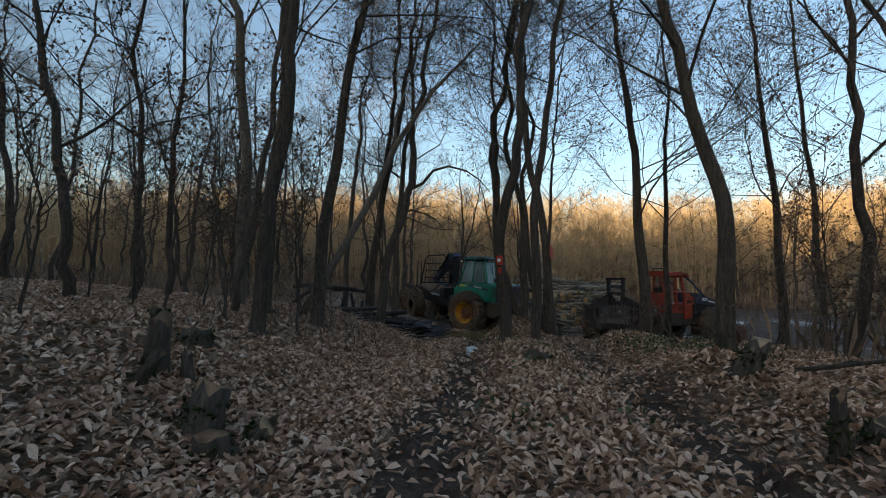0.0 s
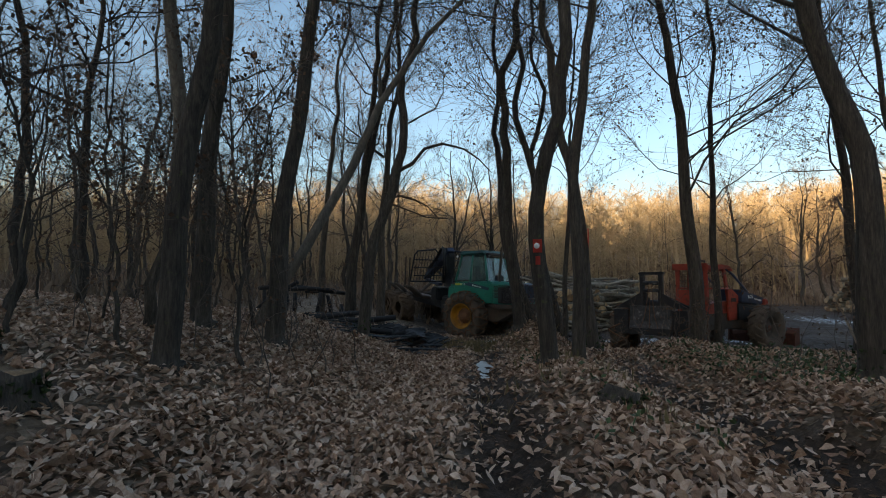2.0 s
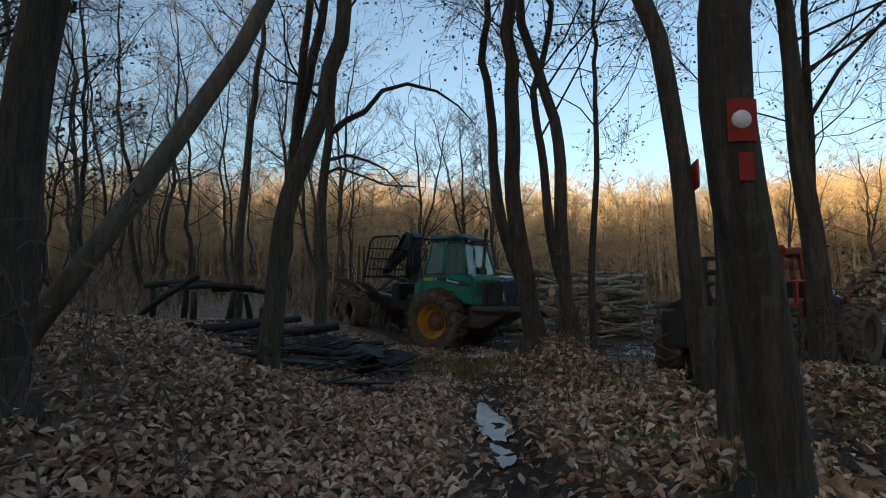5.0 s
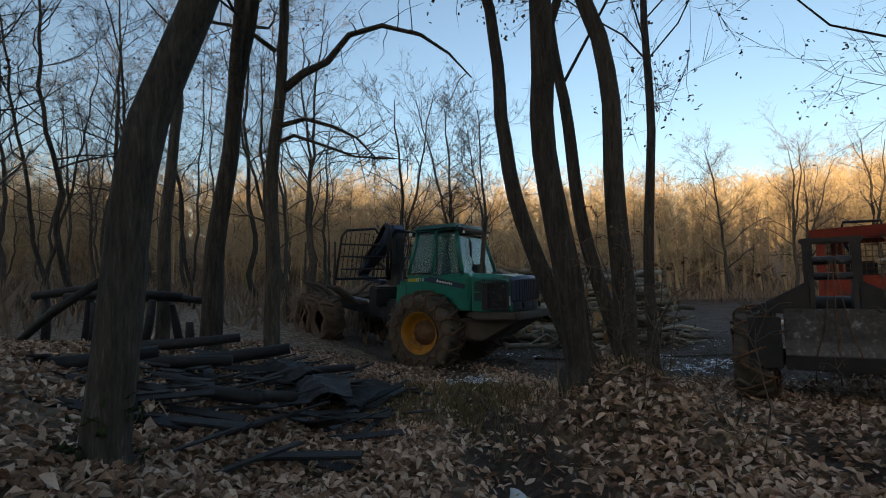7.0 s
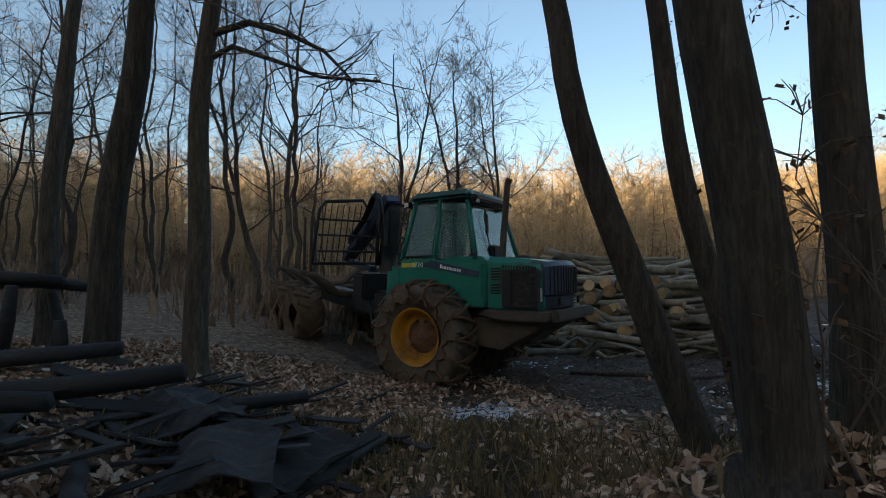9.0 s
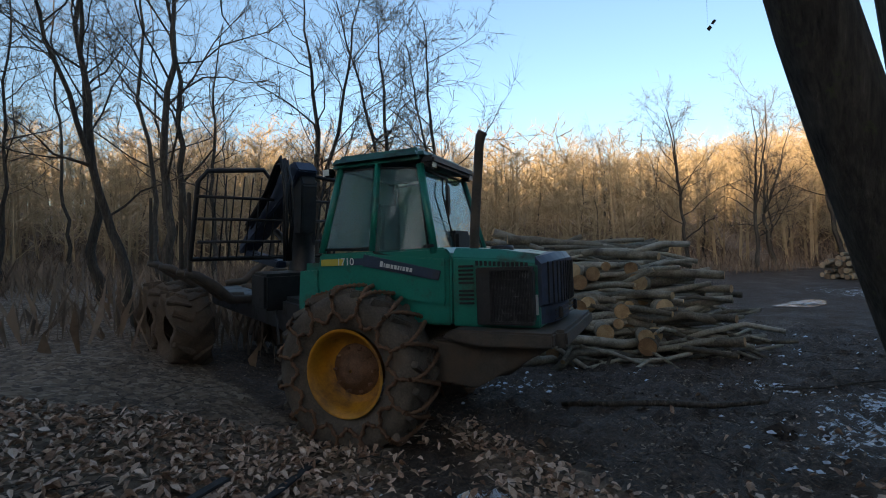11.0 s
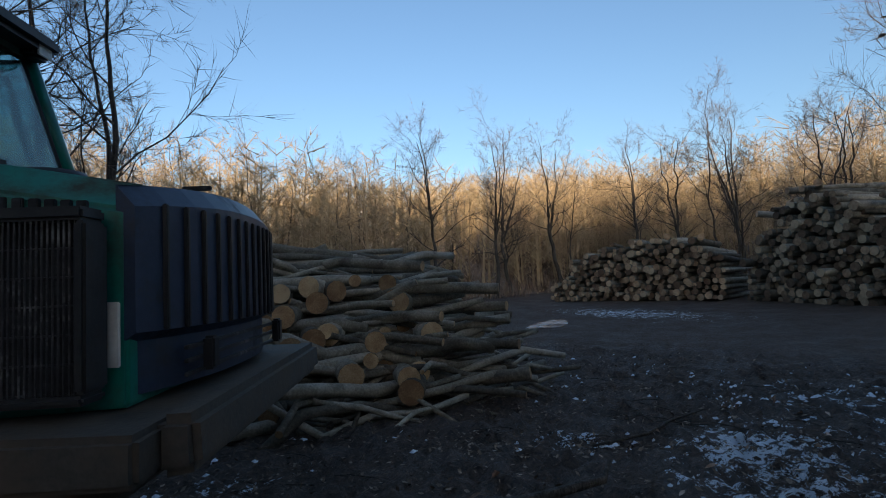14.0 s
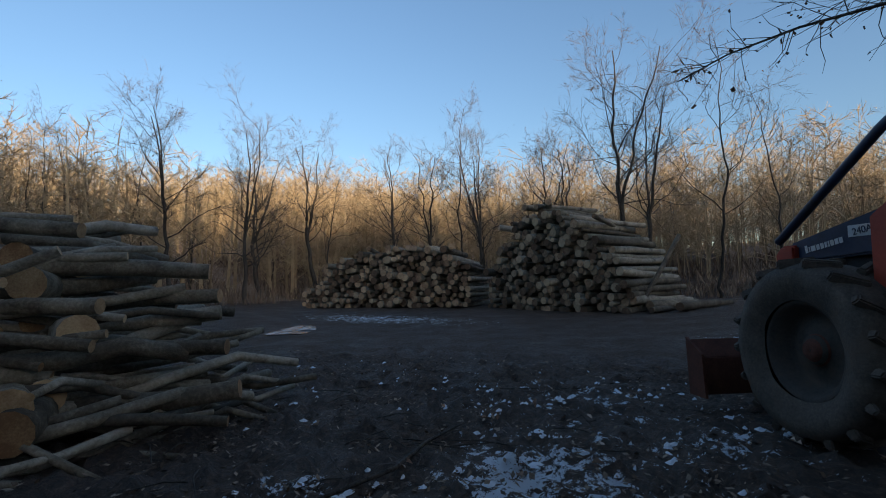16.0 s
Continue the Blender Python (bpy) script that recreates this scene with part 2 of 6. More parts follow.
def profile(points, y0, y1, bevel=0.02):
    """A plate or body: an outline in x and z, drawn out from y0 to y1."""
    bm = bmesh.new()
    a = [bm.verts.new((x, y0, z)) for x, z in points]
    b = [bm.verts.new((x, y1, z)) for x, z in points]
    bm.faces.new(a)
    bm.faces.new(b[::-1])
    for i in range(len(a)):
        j = (i + 1) % len(a)
        bm.faces.new((a[j], a[i], b[i], b[j]))
    bmesh.ops.recalc_face_normals(bm, faces=bm.faces)
    if bevel:
        bmesh.ops.bevel(bm, geom=bm.edges[:], offset=bevel, segments=2, affect="EDGES")
    return bm


def lathe(profile_pts, segments=40):
    """A solid of revolution about the y axis; points are (y, radius)."""
    bm = bmesh.new()
    rings = []
    for y, r in profile_pts:
        rings.append([bm.verts.new((r * math.cos(a), y, r * math.sin(a))) for a in (2 * math.pi * i / segments for i in range(segments))])
    for r0, r1 in zip(rings, rings[1:]):
        for i in range(segments):
            bm.faces.new((r0[i], r0[(i + 1) % segments], r1[(i + 1) % segments], r1[i]))
    bmesh.ops.recalc_face_normals(bm, faces=bm.faces)
    for f in bm.faces:
        f.smooth = True
    return bm


def rod(pts, r, material, name="rod", k=8):
    b = Buf()
    b.tube(pts, [r] * len(pts), k, cap=True)
    return b.mesh(name, material)


# ---- the lie of the land ----
def smooth(a, b, v):
    t = np.clip((v - a) / (b - a), 0, 1)
    return t * t * (3 - 2 * t)


def bell(x, y, cx, cy, rx, ry):
    return np.exp(-((x - cx) / rx) ** 2 - ((y - cy) / ry) ** 2)


def wavy(x, y, s, seed=0.0):
    return (np.sin(x * s + 1.3 + seed) * np.cos(y * s * 0.9 + 0.4 * np.sin(x * s * 0.7) + seed * 2) + 0.5 * np.sin(x * s * 2.1 + y * s * 1.7 + seed)
            + 0.35 * np.cos(y * s * 3.3 - x * s * 1.1 + seed * 3)) / 1.85


def land(x, y):
    x, y = np.asarray(x, float), np.asarray(y, float)
    z = np.interp(y, (-6, 4, 9, 13.5, 17, 20.5, 25), (0.78, 0.64, 0.50, 0.36, 0.20, 0.05, 0.0))
    left = np.maximum(-1.7 - x, 0)
    z = z + (0.27 * np.minimum(left, 3.2) + 0.085 * np.maximum(left - 3.2, 0) / (1 + 0.006 * left)) * smooth(0, 1.2, left) * (1 - 0.3 * smooth(15, 24, y))
    z = z + 0.30 * smooth(2.2, 3.2, x) * (1 - smooth(13.5, 17, y)) * (1 - 0.5 * smooth(4, 9, x))
    z = z + 0.46 * bell(x, y, 0.5, 9.6, 0.8, 2.2) + 0.22 * bell(x, y, 0.6, 5.6, 0.7, 2.5)
    z = z + 0.72 * bell(x, y, 0.75, 15.6, 0.8, 1.15) + 0.36 * bell(x, y, 1.3, 12.5, 0.8, 0.9)
    z = z + 0.30 * bell(x, y, 2.7, 7.3, 0.7, 1.2) + 0.15 * bell(x, y, 3.4, 13.4, 0.7, 0.9) + 0.2 * bell(x, y, -2.6, 12.9, 0.8, 0.9)
    rut = bell(x, 0, -0.45 + 0.06 * np.sin(y), 0, 0.22, 1) * smooth(5, 8, y) * (1 - smooth(17, 19, y))
    rut2 = bell(x, 0, 1.9 + 0.25 * smooth(8, 14, y), 0, 0.35, 1) * smooth(1, 4, y) * (1 - smooth(14, 17, y))
    z = z - 0.12 * rut - 0.10 * rut2
    far = np.hypot(x - 6, y - 20)
    z = z + 0.27 * smooth(9, 20, np.hypot(x - 5, y - 22)) * smooth(20, 27, y + 0.3 * x)
    north = np.maximum(y - 42 - 0.10 * np.maximum(x - 20, 0) + 0.15 * np.minimum(x + 5, 0), 0)
    z = z + 0.21 * north * smooth(0, 16, north) / (1 + north / 160)
    east = np.maximum(x - 33, 0)
    z = z + 0.155 * east * smooth(0, 10, east) / (1 + east / 120)
    # unseen ridge at the back, raised to keep the sun off the near ground
    back = np.maximum(-(x * 0.5 + y * 0.866) - 17, 0)
    z = z + 22.5 * smooth(0, 44, back)
    rough = 0.035 * wavy(x, y, 2.1) + 0.018 * wavy(x, y, 6.3, 2.0)
    z = z + rough * (1 - 0.6 * smooth(20, 30, far)) + 0.6 * wavy(x, y, 0.05, 1.0) * smooth(35, 90, far)
    return z


def land1(x, y):
    return float(land(x, y))


def muddy(x, y):
    """How far the ground is bare mud rather than leaf litter, 0 to 1."""
    x, y = np.asarray(x, float), np.asarray(y, float)
    edge = 19.7 + 0.5 * wavy(x, y, 1.3) - 0.22 * np.clip(x - 1, 0, 8) + 3.2 * smooth(1.3, -0.4, x) + 2.0 * smooth(-1.5, -4, x)
    m = smooth(-0.8, 0.8, y - edge) * smooth(-4.5, -2.5, x + 0.4 * wavy(x, y, 0.9)) * (1 - smooth(44, 48, y))
    path = bell(x, 0, -0.45 + 0.06 * np.sin(y), 0, 0.5, 1) * smooth(-1, 4, y) * 0.85
    path2 = bell(x, 0, 1.9 + 0.25 * smooth(8, 14, y), 0, 0.6, 1) * smooth(1, 4, y) * 0.72
    return np.clip(np.maximum(m, np.maximum(path, path2)), 0, 1)


def snowy(x, y):
    x, y = np.asarray(x, float), np.asarray(y, float)
    s = 1.6 * bell(x, y, -0.3, 19.9, 0.9, 0.5) + 0.6 * bell(x, y, 3.0, 20.1, 1.2, 0.7) + 0.95 * bell(x, y, 4.3, 20.7, 1.1, 0.8) + 0.7 * bell(x, y, 6.3, 19.8, 1.2, 0.9)
    s = s + 0.8 * bell(x, y, 1.5, 23.6, 1.2, 0.6) + 1.1 * bell(x, y, 17, 30.0, 2.0, 5.0) + 0.35 * bell(x, y, 8, 25, 4, 3) + 0.9 * bell(x, y, 5.4, 21.3, 0.7, 0.6)
    s = s + 0.6 * bell(x, y, 3.0, 16.5, 1.0, 1.0) + 0.7 * bell(x, y, 7.5, 21.5, 1.6, 1.4) + 0.8 * bell(x, y, 14.0, 19.8, 2, 1.2) + 0.8 * bell(x, y, 4.4, 22.5, 0.7, 0.5)
    return np.clip(s, 0, 1.2)


def grid_line(lo, hi, step, reach):
    mid = list(np.arange(lo, hi + step / 2, step))
    down, up, d = [], [], step
    a, b = lo, hi
    while a > -reach or b < reach:
        d = min(d * 1.13, 160)
        a, b = a - d, b + d
        down.append(a)
        up.append(b)
    return np.array(down[::-1] + mid + up)


gx, gy = grid_line(-6, 9.5, 0.11, 1600), grid_line(1.0, 25.5, 0.11, 1600)
GX, GY = np.meshgrid(gx, gy)
GZ = land(GX, GY)
near = (np.abs(GX - 2) < 9) & (np.abs(GY - 13) < 14)
GZ = GZ + np.where(near, np.random.default_rng(3).normal(0, 0.011, GZ.shape) * (1 + 1.9 * muddy(GX, GY)), 0)
nx, ny = len(gx), len(gy)
gm = bpy.data.meshes.new("ground")
idx = np.arange(nx * ny).reshape(ny, nx)
quads = np.stack([idx[:-1, :-1], idx[:-1, 1:], idx[1:, 1:], idx[1:, :-1]], -1).reshape(-1, 4)
gm.from_pydata(np.stack([GX, GY, GZ], -1).reshape(-1, 3).tolist(), [], quads.tolist())
gm.polygons.foreach_set("use_smooth", [True] * len(gm.polygons))
for key, values in (("mud", muddy(GX, GY)), ("snow", snowy(GX, GY))):
    gm.attributes.new(key, "FLOAT", "POINT").data.foreach_set("value", values.reshape(-1))

GROUND, nt, bsdf = nodes_of("forest_floor")
tc = nt.nodes.new("ShaderNodeTexCoord")
vor = add(nt, "ShaderNodeTexVoronoi", Scale=13.0, Randomness=1.0)
vor2 = add(nt, "ShaderNodeTexVoronoi", Scale=31.0, Randomness=1.0)
nz1 = add(nt, "ShaderNodeTexNoise", Scale=1.1, Detail=8.0, Roughness=0.7)
nz2 = add(nt, "ShaderNodeTexNoise", Scale=17.0, Detail=8.0, Roughness=0.75)
nz3 = add(nt, "ShaderNodeTexNoise", Scale=5.5, Detail=9.0, Roughness=0.8)
for n in (vor, vor2, nz1, nz2, nz3):
    nt.links.new(tc.outputs["Object"], n.inputs["Vector"])
sep = nt.nodes.new("ShaderNodeSeparateColor")
nt.links.new(vor.outputs["Color"], sep.inputs[0])
litter = ramp(nt, sep.outputs[0], [(0.0, (0.07, 0.044, 0.026)), (0.4, (0.18, 0.115, 0.068)), (0.75, (0.32, 0.225, 0.15)), (1.0, (0.46, 0.35, 0.25))])
sep2 = nt.nodes.new("ShaderNodeSeparateColor")
nt.links.new(vor2.outputs["Color"], sep2.inputs[0])
crumbs = ramp(nt, sep2.outputs[1], [(0.0, (0.045, 0.03, 0.02)), (1.0, (0.21, 0.15, 0.10))])
litter = mixc(nt, 0.4, litter, crumbs)
mudcol = ramp(nt, nz2.outputs[0], [(0.3, (0.013, 0.008, 0.005)), (0.48, (0.046, 0.028, 0.017)), (0.62, (0.105, 0.066, 0.042)), (0.76, (0.24, 0.16, 0.105))])
at_mud = nt.nodes.new("ShaderNodeAttribute")
at_mud.attribute_name = "mud"
at_snow = nt.nodes.new("ShaderNodeAttribute")
at_snow.attribute_name = "snow"
edge = nt.nodes.new("ShaderNodeMath")
edge.operation = "MULTIPLY_ADD"
nt.links.new(nz2.outputs[0], edge.inputs[0])
edge.inputs[1].default_value = 0.9
off = nt.nodes.new("ShaderNodeMath")
off.operation = "SUBTRACT"
nt.links.new(at_mud.outputs["Fac"], off.inputs[0])
off.inputs[1].default_value = 0.45
nt.links.new(off.outputs[0], edge.inputs[2])
mask = ramp(nt, edge.outputs[0], [(0.4, (0, 0, 0)), (0.6, (1, 1, 1))])
col = mixc(nt, mask, litter, mudcol)
sm = nt.nodes.new("ShaderNodeMath")
sm.operation = "MULTIPLY_ADD"
nt.links.new(at_snow.outputs["Fac"], sm.inputs[0])
sm.inputs[1].default_value = 0.215
nt.links.new(nz3.outputs[0], sm.inputs[2])
smask = ramp(nt, sm.outputs[0], [(0.735, (0, 0, 0)), (0.75, (1, 1, 1))])
col = mixc(nt, smask, col, (0.72, 0.77, 0.83))
nt.links.new(col, bsdf.inputs["Base Color"])
rg = ramp(nt, nz1.outputs[0], [(0.35, (0.95, 0.95, 0.95)), (0.7, (0.55, 0.55, 0.55))])
nt.links.new(rg, bsdf.inputs["Roughness"])
bump(nt, bsdf, nz2.outputs[0], 0.9, 0.06)
gm.materials.append(GROUND)
tagged(new("ground", gm), "forest floor of brown leaf litter giving way to dark churned mud with thin snow", "ground", kind="structure")


# ---- trees ----
def grow(rng, height, r0, lean=(0, 0), bow=(0, 0), limbs=12, subs=6, twigs=5, first=0.3, k=8, leaves=0, root=True, spread=1.0, fork=None, shape=None):
    """Trunk, crown of twigs, and withered leaves of a bare tree that stands at the origin."""
    trunk, crown, leaf = Buf(), Buf(), Buf()
    n = 34 if shape else 22
    s = np.linspace(0, 1, n) ** 1.35
    wob = np.cumsum(rng.normal(0, 0.018, (n, 2)), axis=0) * height * 0.35
    wob -= wob[0]

    def axis(l, b, h):
        p = np.zeros((n, 3))
        for i in (0, 1):
            p[:, i] = l[i] * s + b[i] * np.sin(s * math.pi) + wob[:, i]
        p[:, 2] = h * s
        return p

    main = axis(lean, bow, height)
    if shape:
        lx, ly, bend, upto = shape
        zs = main[:, 2]
        low, over = np.minimum(zs, upto), np.maximum(zs - upto, 0)
        free = np.clip(zs / upto - 0.6, 0, 1)
        wig = 0.035 * np.sin(zs * 1.9 + lx * 40) * np.clip(zs, 0, 1)
        main[:, 0] = lx * low + bend * low ** 2 + over * np.clip(lx + 2 * bend * upto, -0.22, 0.22) * 0.6 + wob[:, 0] * free + wig
        main[:, 1] = ly * zs + wob[:, 1] * free
    rad = r0 * (1 - 0.86 * s ** 0.85)
    if root:
        fine = np.concatenate([[main[0] - (0, 0, 0.25), main[0] + (0, 0, 0.05), main[0] + (main[1] - main[0]) * 0.25], main[1:]])
        rr = np.concatenate([[r0 * 1.75, r0 * 1.5, r0 * 1.1], rad[1:]])
        trunk.tube(fine, rr, max(k, 10))
    else:
        trunk.tube(main, rad, k)
    axes = [(main, rad)]
    if fork:
        f0 = int(np.searchsorted(s, fork))
        q = main[f0:].copy()
        step = (s[f0:] - s[f0])[:, None]
        d = rng.normal(0, 1, 2)
        d /= np.linalg.norm(d)
        q[:, :2] += step * d * height * 0.28
        trunk.tube(q, rad[f0:] * 0.8, k)
        axes.append((q, rad[f0:] * 0.8))

    def branch(p, d, length, r, level):
        m = 6 if level == 0 else 4 if level == 1 else 3
        pts = [p]
        for _ in range(m - 1):
            d = d + rng.normal(0, 0.22, 3) + np.array((0, 0, 0.09 if level < 2 else 0.02))
            d /= np.linalg.norm(d)
            pts.append(pts[-1] + d * length / (m - 1))
        pts = np.array(pts)
        rs = r * np.linspace(1, 0.3, m)
        if level < 2:
            (trunk if level == 0 else crown).tube(pts, rs, 5 if level == 0 else 3)
        else:
            w = np.cross(pts[1] - pts[0], rng.normal(0, 1, 3))
            w = w / (np.linalg.norm(w) + 1e-9) * max(r, 0.005)
            crown.put([pts[0] - w, pts[0] + w, pts[1] - w * 0.7, pts[1] + w * 0.7, pts[2]], [(0, 1, 3, 2), (2, 3, 4)])
        if level < 2:
            for _ in range(subs if level == 0 else twigs):
                u = rng.uniform(0.25, 1) * (m - 1.001)
                i = int(u)
                q = pts[i] + (pts[i + 1] - pts[i]) * (u - i)
                e = (pts[i + 1] - pts[i]) / (np.linalg.norm(pts[i + 1] - pts[i]) + 1e-9) + rng.normal(0, 0.62, 3)
                e /= np.linalg.norm(e)
                branch(q, e, length * rng.uniform(0.28, 0.55), max(r * 0.34, 0.0035), level + 1)
        elif leaves and rng.random() < leaves:
            for _ in range(rng.integers(1, 4)):
                c = pts[-1] + rng.normal(0, 0.04, 3)
                a, b = rng.normal(0, 1, 3), rng.normal(0, 1, 3) - (0, 0, 0.6)
                a, b = a / np.linalg.norm(a) * 0.03, b / np.linalg.norm(b) * 0.065
                leaf.put([c, c + a + b * 0.5, c + b, c - a + b * 0.5], [(0, 1, 2, 3)])

    for i in range(limbs):
        u = first + (0.97 - first) * (i + rng.random()) / limbs
        ax, rd = axes[i % len(axes)]
        j = min(int(np.searchsorted(s, u)), len(ax) - 2) if len(ax) == n else int(rng.random() * (len(ax) - 1))
        p = ax[j] + (ax[j + 1] - ax[j]) * rng.random()
        a = rng.uniform(0, 2 * math.pi)
        up = rng.uniform(0.35, 1.1)
        d = np.array((math.cos(a), math.sin(a), up))
        d /= np.linalg.norm(d)
        branch(p, d, height * rng.uniform(0.15, 0.3) * spread * (1.25 - 0.6 * u), max(rd[j] * (rng.uniform(0.16, 0.32) if shape else rng.uniform(0.3, 0.5)), 0.012), 0)
    return trunk, crown, leaf


def tree(name, m, label, bufs, bark=None, group=""):
    t = thing(name, m, label, "tree", group)
    trunk, crown, leaf = bufs
    part("trunk", trunk.mesh("trunk", bark or BARK), t)
    if crown.n:
        part("crown", crown.mesh("crown", TWIG), t, label="bare dark twigs")
    if leaf.n:
        part("leaves", leaf.mesh("leaves", HANG_LEAF, False), t, label="a few withered brown leaves")
    return t


# trunks along the path: x, y, radius, height, (lean in x and y, bend, height up to which they hold), first limb, fork, what sets it apart
NEAR_TREES = [
    (-3.82, 8.16, 0.13, 15, (0.029, 0.021, 0.0153, 4.4), 0.3, None, "thick dark bare tree with flared foot beside the path"),
    (-6.10, 11.98, 0.17, 16, (0.035, 0.003, -0.006, 5.5), 0.33, None, "straight beech trunk with smooth grey bark beside the path"),
    (-4.95, 10.93, 0.16, 15, (-0.03, 0.0, 0.02, 6.5), 0.33, None, "dark bare tree curving to one side on the leafy bank"),
    (-3.80, 11.00, 0.155, 15, (0.019, 0.010, 0.0180, 6.0), 0.33, None, "thick dark bare tree leaning over the path"),
    (-2.98, 13.68, 0.135, 14, (0.019, 0.008, 0.0472, 3.2), 0.3, None, "leaning bare tree with mossy foot beside burnt planks"),
    (0.30, 9.75, 0.115, 16, (-0.125, 0.0, 0.026, 3.0), 0.32, None, "bare tree with a painted trail mark on a leafy mound"),
    (1.47, 12.53, 0.115, 15, (-0.075, 0.01, -0.012, 4.0), 0.36, None, "mossy bare tree with a red board nailed to it"),
    (0.95, 11.2, 0.11, 15, (-0.02, 0.0, 0.004, 5.0), 0.28, None, "dark bare tree close behind another on the mound"),
    (4.11, 9.59, 0.17, 14, (0.081, 0.016, -0.0283, 4.6), 0.26, None, "bare tree with mossy foot beside the wheel track"),
    (0.42, 15.58, 0.15, 15, (-0.149, 0.006, 0.0161, 4.0), 0.4, None, "thick bare tree in a clump on a leafy mound"),
    (0.95, 15.85, 0.125, 14, (0.03, 0.0, -0.012, 4.5), 0.27, None, "bare tree in a clump with withered leaves on low twigs"),
    (1.67, 16.82, 0.075, 12, (0.039, 0.001, -0.0034, 5.0), 0.26, None, "slim bare tree in a clump on a leafy mound"),
    (1.22, 17.54, 0.14, 14, (-0.493, 0.024, 0.0505, 4.6), 0.45, None, "leaning bare tree at the edge of the clearing"),
    (1.90, 18.00, 0.125, 14, (-0.312, 0.008, 0.0280, 4.8), 0.3, None, "dark bare tree at the edge of the clearing"),
    (4.23, 14.76, 0.17, 14, (-0.031, 0.012, -0.0050, 7.0), 0.2, None, "bare tree beside the parked skidder"),
    (5.28, 16.2, 0.10, 13, (-0.005, 0.002, -0.0012, 7.0), 0.2, None, "slim bare tree beside the parked skidder"),
    (8.52, 16.1, 0.14, 14, (-0.006, 0.005, -0.0067, 8.5), 0.24, None, "bare tree behind the parked skidder"),
    (9.3, 15.6, 0.11, 13, (-0.01, 0.0, -0.006, 8.0), 0.22, None, "slim bare tree by the far wheel track"),
    (5.6, 6.6, 0.07, 11, (-0.03, 0.0, -0.01, 4), 0.25, 0.3, "slim bare tree at the edge of the wood"),
    (-4.72, 19.61, 0.19, 15, (0.036, 0.002, 0.0146, 6.0), 0.32, 0.28, "forked tree with fire-blackened foot"),
    (-3.72, 19.83, 0.15, 15, (-0.038, -0.002, 0.0126, 8.0), 0.42, None, "bare tree with a long arching limb beside the forwarder"),
    (-5.9, 20.4, 0.13, 14, (0.02, 0.0, 0.004, 6), 0.3, None, "bare tree at the edge of the burnt patch"),
]
rng = np.random.default_rng(11)
for x, y, r, h, shape, first, fork, words in NEAR_TREES:
    bufs = grow(rng, h, r, limbs=25, subs=10, twigs=12, first=first, k=12, leaves=0.5, fork=fork, shape=shape, spread=1.15)
    if "arching limb" in words:
        boughs = [([(0.1, 0, 4.8), (0.55, -0.05, 5.15), (1.0, -0.1, 5.35), (1.4, -0.1, 5.85), (2.0, -0.15, 6.0), (2.7, -0.2, 5.8), (3.2, -0.2, 5.45), (3.6, -0.2, 5.0)], 0.085),
                  ([(0.1, 0, 4.2), (0.6, -0.1, 4.3), (1.1, -0.1, 4.15), (1.5, -0.1, 3.95), (1.9, -0.2, 3.5)], 0.05),
                  ([(0.1, 0, 3.9), (0.4, -0.1, 4.0), (0.9, -0.2, 3.8), (1.5, -0.3, 3.55), (2.2, -0.3, 3.5)], 0.04),
                  ([(0.05, 0, 5.6), (-0.5, -0.1, 6.0), (-1.1, -0.1, 6.1), (-1.7, -0.2, 6.6)], 0.05)]
        for limb, thick in boughs:
            bufs[0].tube(limb, np.linspace(thick, 0.014, len(limb)), 7)
            limb = np.array(limb)
            for _ in range(14):
                u = rng.uniform(0.8, len(limb) - 1.01)
                q = limb[int(u)] + (limb[int(u) + 1] - limb[int(u)]) * (u - int(u))
                d = rng.normal(0, 1, 3) * (1, 0.6, 1) + (0.3, 0, 0)
                pts = [q]
                for _ in range(4):
                    d = d / np.linalg.norm(d) + rng.normal(0, 0.35, 3)
                    pts.append(pts[-1] + d * rng.uniform(0.12, 0.3))
                bufs[1].tube(pts, [0.014, 0.011, 0.008, 0.006, 0.003], 3)
    if "behind the parked" in words:
        # a long limb that reaches out over the log yard, with hanging twigs
        limb = np.array([(-0.2, 0, 3.3), (0.3, 0.9, 3.75), (0.9, 1.9, 4.1), (1.5, 2.8, 4.25), (2.1, 3.6, 4.3), (2.6, 4.3, 4.2)])
        bufs[0].tube(limb, np.linspace(0.03, 0.008, 6), 6)
        for _ in range(60):
            u = rng.uniform(1.2, 4.99)
            q = limb[int(u)] + (limb[int(u) + 1] - limb[int(u)]) * (u - int(u))
            d = np.array((rng.normal(0.2, 0.6), rng.normal(0.4, 0.6), rng.normal(-0.05, 0.5)))
            pts = [q]
            for _ in range(3):
                d = d / np.linalg.norm(d) + rng.normal(0, 0.3, 3)
                pts.append(pts[-1] + d * rng.uniform(0.1, 0.3))
            bufs[1].tube(pts, [0.008, 0.006, 0.005, 0.003], 3)
            for c in pts[1:]:
                if rng.random() < 0.35:
                    e, f = rng.normal(0, 0.02, 3), rng.normal(0, 0.02, 3) - (0, 0, 0.06)
                    bufs[2].put([c, c + e + f * 0.5, c + f, c - e + f * 0.5], [(0, 1, 2, 3)])
    pale = "smooth grey" in words
    tree("tree", pose(x, y, land1(x, y)), words, bufs, PALE_BARK if pale else BARK)
